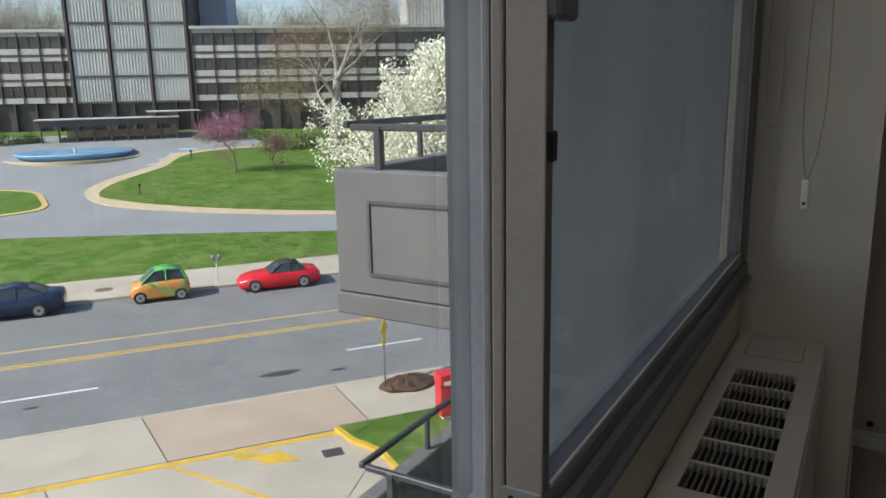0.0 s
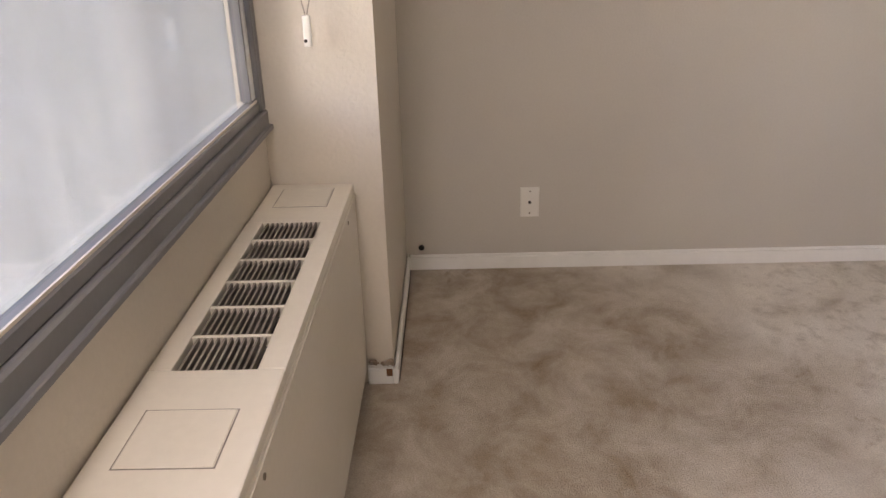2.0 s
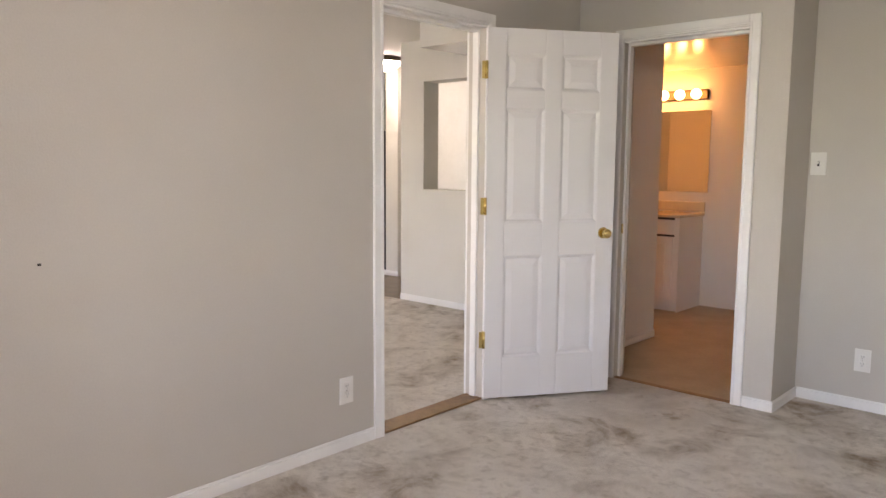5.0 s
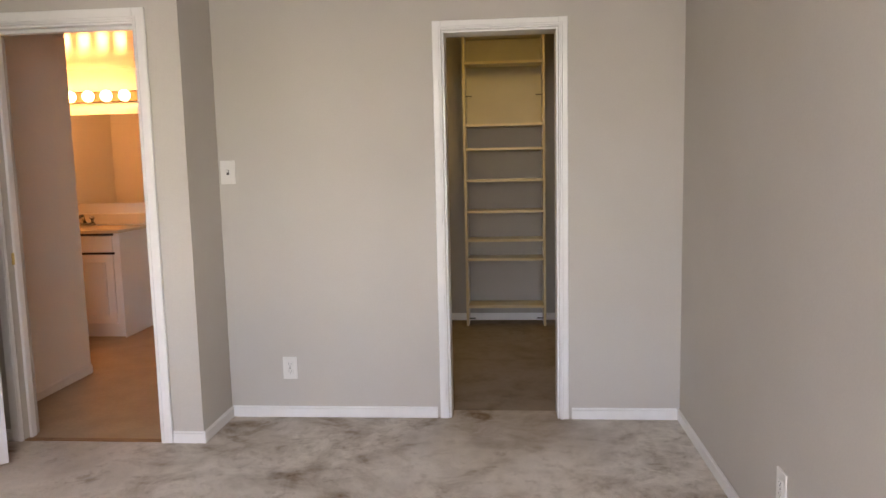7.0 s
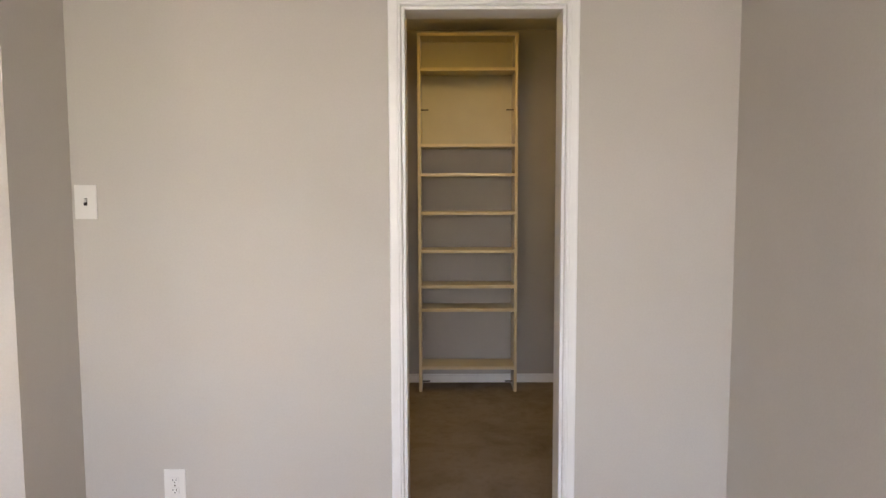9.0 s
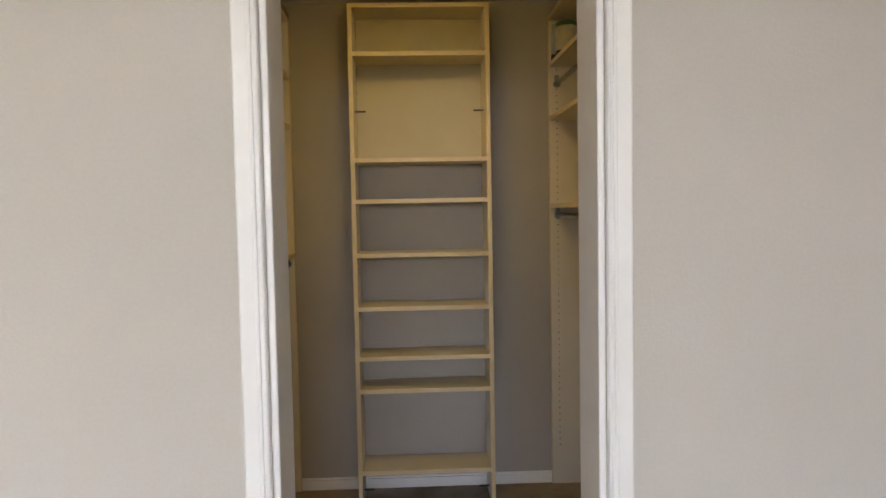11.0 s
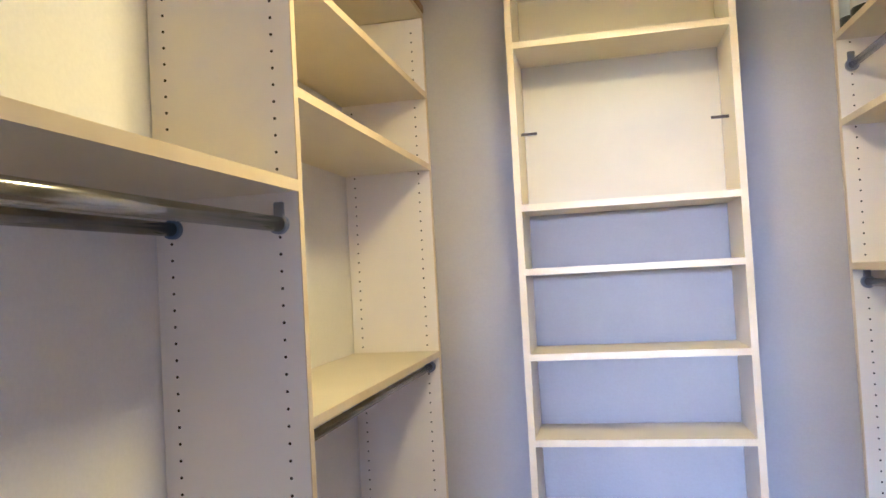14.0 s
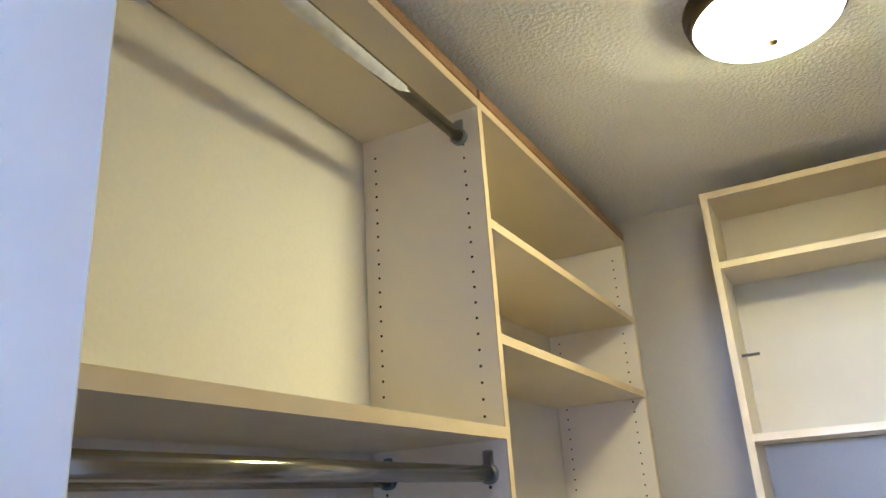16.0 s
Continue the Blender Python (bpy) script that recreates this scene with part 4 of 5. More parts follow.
def gz(s):
    return G0 + min(max(s - 44, 0), 66) * RISE


def xp(name, bm, material, parent=None, label="", smooth=False, m=None):
    bmesh.ops.transform(bm, matrix=MX if m is None else MX @ m, verts=bm.verts)
    return part(name, bm, material, parent, label, smooth)


def xthing(name, a, s, label, category, group=""):
    p = MX @ Vector((a, s, gz(s)))
    return thing(name, p, label, category, group)


GRASS = mat("spring_grass", (0.065, 0.14, 0.022), (0.12, 0.175, 0.045), 0.5, 0.95, 0.8, 7, fine=0.35, spec=0.1, mid=(1.6, 0.3))
ASPHALT = mat("worn_asphalt", (0.19, 0.195, 0.195), (0.16, 0.165, 0.165), 0.25, 0.9, 0.3, 14, fine=0.16, mid=(1.2, 0.10))
DRIVE = mat("pale_asphalt", (0.25, 0.265, 0.27), (0.215, 0.225, 0.23), 0.2, 0.9, 0.2, 8, fine=0.1)
CONCRETE = mat("pale_concrete", (0.44, 0.40, 0.32), (0.375, 0.335, 0.27), 0.5, 0.9, 0.2, 10, fine=0.08)
APRON = mat("tan_concrete", (0.42, 0.34, 0.265), (0.365, 0.295, 0.225), 0.6, 0.9, 0.2, 10, fine=0.08)
SANDKERB = mat("sandy_kerb", (0.50, 0.41, 0.27), (0.44, 0.36, 0.23), 1.0, 0.9, 0.2, 10, fine=0.1)
YELLOW = mat("yellow_road_paint", (0.62, 0.40, 0.04), (0.52, 0.34, 0.05), 2.0, 0.7, fine=0.15, bscale=6)
PALEYEL = mat("faded_yellow_paint", (0.52, 0.39, 0.14), (0.42, 0.33, 0.14), 2.0, 0.7, fine=0.15, bscale=6)
WHITEP = mat("white_road_paint", (0.66, 0.66, 0.65), (0.55, 0.55, 0.54), 2.0, 0.7, fine=0.12, bscale=6)
MULCH = mat("brown_mulch", (0.10, 0.055, 0.035), (0.06, 0.035, 0.022), 3.0, 0.95, 1.0, 12, fine=0.3)
STUCCO = mat("grey_stucco", (0.15, 0.15, 0.155), (0.125, 0.125, 0.13), 1.2, 0.9, 0.3, 60, fine=0.06)
FINW = mat("pale_grey_render", (0.36, 0.385, 0.415), (0.185, 0.205, 0.24), 5.0, 0.85, 0.15, 40, fine=0.05, stretch=0.05, lo=0.3, hi=0.72, mid=(2.5, 0.12))
SHADOWLINE = mat("stucco_shade_line", (0.085, 0.085, 0.09), (0.07, 0.07, 0.075), 4, 0.9)
RAILM = mat("dark_rail_paint", (0.045, 0.05, 0.055), (0.035, 0.04, 0.045), 8, 0.45)
PANELW = mat("ribbed_grey_panel", (0.50, 0.515, 0.49), (0.43, 0.44, 0.42), 0.3, 0.6, fine=0.04, bscale=2)
SPANDREL = mat("white_spandrel", (0.44, 0.435, 0.42), (0.37, 0.365, 0.355), 0.3, 0.6)
BROWNST = mat("brown_steel", (0.075, 0.062, 0.06), (0.06, 0.05, 0.048), 0.6, 0.5)
DARKGLASS = mat("dark_office_glass", (0.035, 0.032, 0.04), (0.06, 0.055, 0.06), 0.4, 0.12)
WATER = mat("pale_blue_pool", (0.20, 0.45, 0.72), (0.30, 0.55, 0.80), 0.4, 0.15)
BARK = mat("grey_brown_bark", (0.16, 0.12, 0.09), (0.10, 0.075, 0.055), 3, 0.9, 0.6, 20)
PALEBARK = mat("pale_sycamore_bark", (0.56, 0.52, 0.45), (0.30, 0.26, 0.21), 1.6, 0.85, 0.4, 15)
BLOSSOM = mat("white_blossom", (0.80, 0.80, 0.68), (0.62, 0.68, 0.42), 1.5, 0.8, lo=0.45, hi=0.8)
PINK = mat("pink_blossom", (0.40, 0.17, 0.26), (0.28, 0.12, 0.18), 1.2, 0.8)
OLIVE = mat("young_olive_leaf", (0.27, 0.235, 0.12), (0.22, 0.175, 0.10), 0.5, 0.8)
RUSSET = mat("russet_bud", (0.30, 0.20, 0.13), (0.24, 0.17, 0.09), 0.5, 0.8)
BUSH = mat("green_shrub", (0.07, 0.12, 0.035), (0.045, 0.08, 0.025), 0.6, 0.85)
TYRE = mat("black_rubber", (0.02, 0.02, 0.02), None, 10, 0.8)
RIM = mat("silver_wheel", (0.5, 0.5, 0.5), None, 10, 0.3, metal=0.8)
CARGLASS = mat("tinted_car_glass", (0.03, 0.04, 0.05), (0.05, 0.06, 0.07), 2, 0.08)
REDP = mat("red_car_paint", (0.62, 0.018, 0.03), (0.55, 0.015, 0.025), 2, 0.25)
NAVYP = mat("navy_car_paint", (0.018, 0.028, 0.07), (0.014, 0.02, 0.05), 2, 0.25)
GREENP = mat("green_car_paint", (0.09, 0.42, 0.11), (0.07, 0.36, 0.09), 2, 0.3)
FLAME = mat("orange_printed_car_wrap", (0.60, 0.22, 0.05), (0.28, 0.33, 0.10), 1.6, 0.35, lo=0.45, hi=0.55)
SOFTTOP = mat("black_soft_top", (0.018, 0.018, 0.02), (0.025, 0.025, 0.028), 5, 0.8)
LAMPW = mat("clear_headlight", (0.7, 0.7, 0.7), None, 10, 0.15)
LAMPR = mat("red_tail_light", (0.4, 0.02, 0.02), None, 10, 0.2)
SIGNY = mat("yellow_sign_face", (0.80, 0.55, 0.02), None, 10, 0.5)
REDBOX = mat("red_box_paint", (0.60, 0.03, 0.04), (0.5, 0.025, 0.03), 4, 0.4)


def prof_sheet(profile, a0, a1):
    bm = B()
    vs = [(bm.verts.new((a0, s, z)), bm.verts.new((a1, s, z))) for s, z in profile]
    for p, q in zip(vs, vs[1:]):
        bm.faces.new((p[0], p[1], q[1], q[0]))
    return bm


def patch(pts, lift, thick=0.0):
    """A flat patch of ground with the outline pts (a, s), laid lift above the terrain."""
    bm = B()
    f = bm.faces.new([bm.verts.new((a, s, gz(s) + lift)) for a, s in pts])
    r = bmesh.ops.extrude_face_region(bm, geom=[f])
    for v in r["geom"]:
        if isinstance(v, bmesh.types.BMVert):
            v.co.z -= max(thick, 0.02)
    bmesh.ops.triangulate(bm, faces=bm.faces)
    return bm


def smooth_loop(ctrl, n=8):
    out = []
    m_ = len(ctrl)
    for i in range(m_):
        p0, p1, p2, p3 = (Vector(ctrl[(i + k - 1) % m_]) for k in range(4))
        for j in range(n):
            t = j / n
            out.append(tuple(0.5 * ((2 * p1) + (p2 - p0) * t + (2 * p0 - 5 * p1 + 4 * p2 - p3) * t * t + (3 * p1 - p0 - 3 * p2 + p3) * t ** 3)))
    return out


def xstruct(name, bm, material, label, category):
    return tagged(xp(name, bm, material), label, category, "", "structure")


xstruct("ground", prof_sheet([(-60, G0 - 0.2), (23, G0 - 0.2), (38.4, G0 - 0.2), (38.6, G0 - 0.03), (44, G0 - 0.005), (110, gz(110)), (700, gz(110))], -400, 400), GRASS, "sloping green spring lawn", "ground")
xstruct("road", boxes((-200, 200, 23.1, 38.35, G0 - 0.5, G0 - 0.13)), ASPHALT, "grey asphalt road with painted lines", "road")
xstruct("pavement_near", boxes((-200, 200, 19.75, 22.95, G0 - 0.5, G0)), CONCRETE, "pale concrete sidewalk", "pavement")
xstruct("drive_apron", patch([(-0.7, 22.95), (-0.1, 19.75), (5.6, 19.75), (5.3, 22.95)], 0.006, 0.02), APRON, "tan concrete drive apron", "pavement")
xstruct("kerb_near", boxes((-200, 200, 22.95, 23.13, G0 - 0.5, G0 + 0.005)), CONCRETE, "pale concrete kerb", "kerb")
xstruct("forecourt", boxes((-200, 200, 3.0, 19.74, G0 - 0.5, G0 - 0.012)), CONCRETE, "pale concrete forecourt", "pavement")
xstruct("kerb_far", boxes((-200, 200, 38.35, 38.55, G0 - 0.5, G0 + 0.02)), CONCRETE, "pale concrete kerb", "kerb")
xstruct("pavement_far", boxes((-200, 200, 38.55, 42.8, G0 - 0.5, G0 + 0.015)), CONCRETE, "pale concrete sidewalk", "pavement")


def strip(name, a0, a1, s0, s1, z, material, label):
    return xstruct(name, boxes((a0, a1, s0, s1, z - 0.01, z + 0.004)), material, label, "road marking")


for k in range(-6, 8):
    a0 = -5.1 + 11.8 * k
    strip("lane_dash", a0, a0 + 3.05, 26.48, 26.62, G0 - 0.13, WHITEP, "white lane dash")
for s0 in (29.85, 30.12):
    strip("centre_line", -200, 200, s0, s0 + 0.12, G0 - 0.13, YELLOW, "yellow centre line")
strip("centre_line", -200, 200, 31.85, 32.05, G0 - 0.13, PALEYEL, "faded yellow centre line")
strip("border_line", -60, 4.6, 19.45, 19.70, G0 - 0.012, YELLOW, "yellow painted border line")
xstruct("bay_line", patch([(-0.15, 19.5), (0.0, 19.5), (4.3, 14.2), (4.15, 14.2)], -0.006), YELLOW, "yellow painted bay line", "road marking")
xstruct("arrow_marking", patch([(1.5, 19.2), (2.3, 18.75), (2.15, 18.55), (3.25, 18.35), (2.75, 19.25), (2.6, 19.05), (1.75, 19.45)], -0.006), YELLOW, "yellow painted arrow", "road marking")
for a, s, w, d in ((3.9, 25.2, 1.5, 0.5), (5.9, 24.7, 0.6, 0.25), (-4.0, 25.6, 0.5, 0.2)):
    xstruct("road_patch", patch(smooth_loop([(a - w / 2, s), (a, s + d / 2), (a + w / 2, s + d * 0.2), (a + w * 0.1, s - d / 2)], 5), -0.1265), mat("dark_tar", (0.05, 0.05, 0.052), None, 5, 0.8), "dark tar patch on the road", "road marking")
xstruct("drain", boxes((3.85, 4.4, 18.2, 18.65, G0 - 0.05, G0 - 0.004)), BROWNST, "square dark drain grate", "drain")
lawn = [(4.64, 19.71), (4.84, 18.86), (5.39, 17.86), (5.59, 15.5), (5.09, 11.9), (40, 12.0), (40, 19.7)]
xstruct("kerb_island", patch([(4.5, 19.72), (4.7, 18.8), (5.25, 17.8), (5.45, 15.5), (4.95, 11.8), (40, 11.8), (40, 19.74)], 0.10, 0.3), YELLOW, "yellow painted kerb round a small lawn", "kerb")
xstruct("lawn_near", patch(lawn, 0.125, 0.05), GRASS, "small green lawn corner", "lawn")
for a, s in ((-10.5, 0), (-5.7, 0), (9.0, 0), (13.0, 0)):
    xstruct("pavement_joint", boxes((a - 0.015, a + 0.015, 19.8, 22.9, G0 - 0.01, G0 + 0.004)), BROWNST, "dark pavement joint", "joint")

for (a0, s0), (a1, s1) in (((-0.70, 22.95), (-0.10, 19.75)), ((5.60, 19.75), (5.30, 22.95))):
    xstruct("pavement_joint", patch([(a0, s0), (a0 + 0.03, s0), (a1 + 0.03, s1), (a1, s1)], 0.010), BROWNST, "dark pavement joint", "joint")
for (a0, s0), (a1, s1) in (((5.2, 17.9), (2.6, 14.2)), ((-3.0, 19.4), (-1.6, 14.2))):
    xstruct("forecourt_joint", patch([(a0, s0), (a0 + 0.025, s0), (a1 + 0.025, s1), (a1, s1)], -0.007), BROWNST, "dark joint in the forecourt", "joint")

# drive, island and pool on the slope
drive = [(-60, 55.5), (-8.1, 53.9), (2, 51.5), (11.8, 48.7), (40, 43.6), (40, 47.5), (20, 50.6), (14, 52.6), (14, 107), (-60, 107)]
xstruct("driveway", patch(drive, 0.03, 0.05), DRIVE, "pale grey asphalt driveway", "road")
isl = [(-4.4, 67.5), (-2.9, 62.3), (2.3, 58.0), (12.0, 53.4), (26, 49.8), (60, 48), (60, 84), (30, 90), (6.4, 88.5), (1.0, 79), (-3.0, 72.5)]
xstruct("island_kerb", patch(smooth_loop(isl, 6), 0.10, 0.1), SANDKERB, "sandy stone kerb round the lawn island", "kerb")
cx_, cs_ = 20.0, 70.0
xstruct("island_lawn", patch(smooth_loop([(a + 1.1 * (1 if a < cx_ else -1) * (1.0 if a < 8 else 0.4), s + (1.1 if s < 66 else -1.1)) for a, s in isl], 6), 0.125, 0.05), GRASS, "green lawn island", "lawn")
xstruct("corner_kerb", patch(smooth_loop([(-7.4, 61.5), (-7.2, 66), (-9, 70), (-16, 72), (-20, 66), (-14, 60.5)], 5), 0.10, 0.1), PALEYEL, "faded yellow painted kerb of a lawn corner", "kerb")
xstruct("corner_lawn", patch(smooth_loop([(-7.8, 62.0), (-7.7, 66), (-9.3, 69.5), (-16, 71.4), (-19, 66), (-14, 61.2)], 5), 0.125, 0.05), GRASS, "green lawn corner", "lawn")
for k in range(4):
    xstruct("bay_marking", patch([(0.6 + 1.2 * k, 80 + 3.2 * k), (2.6 + 1.2 * k, 80 + 3.2 * k), (2.8 + 1.2 * k, 81.2 + 3.2 * k), (0.8 + 1.2 * k, 81.2 + 3.2 * k)], 0.036), mat("pale_blue_paint", (0.30, 0.45, 0.60), None, 2, 0.7), "pale blue painted bay", "road marking")
po = xthing("fountain_pool", -6.3, 89.5, "round pale blue fountain pool with a stone rim", "fountain")
zc = gz(89.5)
xp("rim", lathe(B(), (-6.3, 89.5, zc), [(7.0, -0.9), (7.0, -0.12), (6.6, -0.12), (6.4, -0.3)], 48), SANDKERB, po)
xp("bowl", lathe(B(), (-6.3, 89.5, zc), [(0.01, -0.9), (4.6, -0.45), (5.9, 0.30), (5.95, 0.42), (5.7, 0.42), (0.01, 0.26)], 48), WATER, po, "pale blue pool bowl", True)
xp("nozzle", cyl(B(), (-6.3, 89.5, zc + 0.2), (-6.3, 89.5, zc + 0.75), 0.15, 10), PALEBARK, po)


# ---- office building across the road ----
BMX = Matrix.Translation((7.7, 108.0, 0)) @ Matrix.Rotation(-0.235, 4, "Z")
ob_ = xthing("office_building", 8.6, 108, "long low office building with pale panels and window bands", "building")
BZ = gz(110)


def bp_(name, bm, material, parent=ob_, label=""):
    return xp(name, bm, material, parent, label, False, BMX)


R0, RP = 0.35, 3.42
bp_("core_wall", boxes((-15.5, 0.2, 0.6, 30, BZ - 1, 31)), BROWNST)
bp_("wing_core", boxes((-75, -15.5, 4.6, 25, BZ - 1, 9.9), (0.2, 90, 0.6, 20, BZ - 1, 9.9)), BROWNST)
bp_("roof_edge", boxes((-75, -15.6, 3.7, 25.2, 9.75, 10.15), (0.2, 90, -0.3, 20.2, 9.75, 10.15)), SPANDREL, label="pale roof edge")
pw = 15.0 / 3
for c in range(3):
    for r in range(8):
        bm = B()
        x0, z0 = -15.2 + c * pw + 0.25, R0 + 0.12 + r * RP
        box(bm, x0, x0 + pw - 0.55, 0.25, 0.55, z0, z0 + RP - 0.3)
        for j in range(11):
            xx = x0 + 0.2 + j * (pw - 0.95) / 10
            box(bm, xx, xx + 0.16, 0.16, 0.26, z0, z0 + RP - 0.3)
        bp_("wall_panel", bm, PANELW)
for c in range(4):
    bp_("column", boxes((-15.3 + c * pw - 0.18, -15.3 + c * pw + 0.18, -0.1, 0.6, BZ, 30)), BROWNST)
for r in range(9):
    bp_("beam", boxes((-15.4, 0.1, 0.02, 0.58, R0 - 0.15 + r * RP, R0 + 0.12 + r * RP)), BROWNST)
bp_("tower_block", boxes((0.3, 4.2, 9, 22, 10.1, 31)), mat("blue_grey_cladding", (0.30, 0.33, 0.40), None, 0.4, 0.6), label="blue-grey roof block")
pm = B()
box(pm, 30, 60, 5, 15, 10.1, 17)
for j in range(60):
    box(pm, 30.1 + j * 0.5, 30.3 + j * 0.5, 4.86, 5.0, 10.1, 17)
bp_("penthouse", pm, PANELW, label="ribbed grey roof penthouse")
pane_me = None
for x0, x1, y in ((-75, -15.7, 4.0), (0.4, 90, 0.0)):
    n = int((x1 - x0) / 2.74)
    for r in range(3):
        z = R0 + r * (RP - 0.16)
        bp_("spandrel", boxes((x0, x1, y + 0.05, y + 0.62, z, z + 0.75), (x0, x1, y + 0.05, y + 0.62, z + 2.35, z + 2.95)), SPANDREL)
        bp_("floor_beam", boxes((x0, x1, y - 0.02, y + 0.6, z + 2.95, z + 3.25)), BROWNST)
        lo_ = 0 if x0 > -20 else n - 12
        hi_ = min(n, 20) if x0 > -20 else n
        for k in range(lo_, hi_):
            for h_ in range(2):
                xx = x0 + 2.74 * k + 0.16 + 1.3 * h_
                if pane_me is None:
                    o = bp_("window_pane", boxes((0, 1.18, 0, 0.04, 0, 1.6)), DARKGLASS)
                    pane_me = o.data
                    o.matrix_basis = Matrix.Identity(4)
                    base = o
                    m0 = MX @ BMX
                    pane_me.transform(m0.inverted())
                    base.matrix_parent_inverse = ob_.matrix_basis.inverted()
                    base.matrix_basis = m0 @ Matrix.Translation((xx, y + 0.2, z + 0.75))
                else:
                    o = new("window_pane", pane_me)
                    o.parent = ob_
                    o.matrix_parent_inverse = ob_.matrix_basis.inverted()
                    o.matrix_basis = m0 @ Matrix.Translation((xx, y + 0.2, z + 0.75))
    mm = B()
    for k in range(n + 1):
        box(mm, x0 + 2.74 * k - 0.07, x0 + 2.74 * k + 0.07, y - 0.12, y + 0.1, R0 - 0.1, 9.8)
    bp_("mullions", mm, BROWNST)["kind"] = "stuff"
gf = B()
for k in range(40):
    box(gf, -60 + 2.74 * k, -60 + 2.74 * k + 0.18, -0.05 if k > 16 else 3.9, 0.58 if k > 16 else 4.55, BZ, R0)
bp_("ground_floor_posts", gf, BROWNST)["kind"] = "stuff"
ca = xthing("entrance_canopy", -2.5, 103, "low flat entrance canopy on thin posts", "canopy")
xp("roof", box(B(), -11.0, 5.2, 99.5, 104.5, -1.55, -1.42, 0.03), SPANDREL, ca)
xp("upper_roof", box(B(), 1.5, 8.0, 101.5, 106, -0.92, -0.76, 0.05), SPANDREL, ca)
xp("soffit", boxes((-10.7, 5.0, 99.8, 104.3, -2.3, -1.55)), BROWNST, ca)
for k in range(9):
    xp("post", cyl(B(), (-10.4 + 1.9 * k, 100, gz(100) - 0.1), (-10.4 + 1.9 * k, 100, -1.7), 0.12, 8), BROWNST, ca)
xp("low_wall", boxes((-8, 5.0, 104.0, 104.4, gz(104) - 0.1, -3.0)), SANDKERB, ca)


# ---- trees ----
def branch(segs, p, d, length, r, depth, rng, tips, kids=3, spread=0.6, lift=0.25):
    steps = 3
    for k in range(steps):
        q = p + d * (length / steps)
        r1 = r * (1 - 0.20)
        segs.append((p, q, r, r1))
        if depth <= 1:
            tips.append((q.copy(), d.copy()))
        p, r = q, r1
        d = (d + Vector((rng.uniform(-1, 1), rng.uniform(-1, 1), rng.uniform(-0.3, 0.8))) * 0.2).normalized()
        if 0 < depth and k < steps - 1 and rng.random() < 0.55:
            nd = (d + Vector((rng.uniform(-1, 1), rng.uniform(-1, 1), rng.uniform(-0.4, 0.8) * lift)) * spread * 1.9).normalized()
            branch(segs, p, nd, length * rng.uniform(0.45, 0.7), r * 0.5, depth - 2 if depth > 1 else 0, rng, tips, kids, spread, lift)
    if depth == 0:
        return
    for k in range(kids):
        nd = (d + Vector((rng.uniform(-1, 1), rng.uniform(-1, 1), rng.uniform(-0.4, 1) * lift * 2)) * spread * 1.6).normalized()
        branch(segs, p, nd, length * rng.uniform(0.6, 0.85), r * 0.68, depth - 1, rng, tips, kids, spread, lift)


def limb_mesh(segs):
    """Tapered four- to eight-sided limbs, as one mesh."""
    verts, faces = [], []
    for p, q, r0, r1 in segs:
        n = 8 if r0 > 0.1 else 5 if r0 > 0.03 else 3
        d = (q - p).normalized()
        x = d.orthogonal().normalized()
        y = d.cross(x)
        i = len(verts)
        for c, r in ((p, r0), (q, r1)):
            for k in range(n):
                w = 2 * math.pi * k / n
                verts.append(c + (x * math.cos(w) + y * math.sin(w)) * r)
        for k in range(n):
            faces.append((i + k, i + (k + 1) % n, i + n + (k + 1) % n, i + n + k))
    me = bpy.data.meshes.new("limbs")
    me.from_pydata([tuple(MX @ v) for v in verts], [], faces)
    for f in me.polygons:
        f.use_smooth = True
    return me


def limbs(name, segs, bark, parent=None):
    me = limb_mesh(segs)
    me.materials.append(bark)
    o = new(name, me)
    if parent is not None:
        o.parent = parent
        o.matrix_parent_inverse = parent.matrix_basis.inverted()
    return o


def leaf_mesh(centres, size, per, jitter, rng):
    """Small crossed blades clustered round the given places, as one mesh."""
    verts, faces = [], []
    for c, d in centres:
        for _ in range(per):
            o = Vector((rng.gauss(0, jitter), rng.gauss(0, jitter), rng.gauss(0, jitter)))
            n = Vector((rng.uniform(-1, 1), rng.uniform(-1, 1), rng.uniform(-1, 1))).normalized()
            t = n.orthogonal().normalized() * size * rng.uniform(0.6, 1.3)
            b = n.cross(t).normalized() * size * rng.uniform(0.5, 1.1)
            i = len(verts)
            p = c + o
            verts += [p - t, p - b * 0.6, p + t, p + b * 0.6]
            faces.append((i, i + 1, i + 2, i + 3))
    me = bpy.data.meshes.new("leaves")
    me.from_pydata([tuple(v) for v in verts], [], faces)
    return me


def tree(a, s, height, seed, bark, leaf, label, size=0.06, per=10, jitter=0.25, kids=3, depth=4, spread=0.6, lift=0.25, trunk_r=0.14, first=0.28, group=""):
    rng = random.Random(seed)
    t = xthing("tree", a, s, label, "tree", group)
    segs, tips = [], []
    base = Vector((a, s, gz(s) - 0.1))
    branch(segs, base, Vector((rng.uniform(-0.05, 0.05), rng.uniform(-0.05, 0.05), 1)), height * first, trunk_r, depth, rng, tips, kids, spread, lift)
    limbs("trunk", segs, bark, t)
    if leaf:
        me = leaf_mesh(tips, size, per, jitter, rng)
        me.transform(MX)
        me.materials.append(leaf)
        c = new("crown", me)
        c.parent = t
        c.matrix_parent_inverse = t.matrix_basis.inverted()
    return t


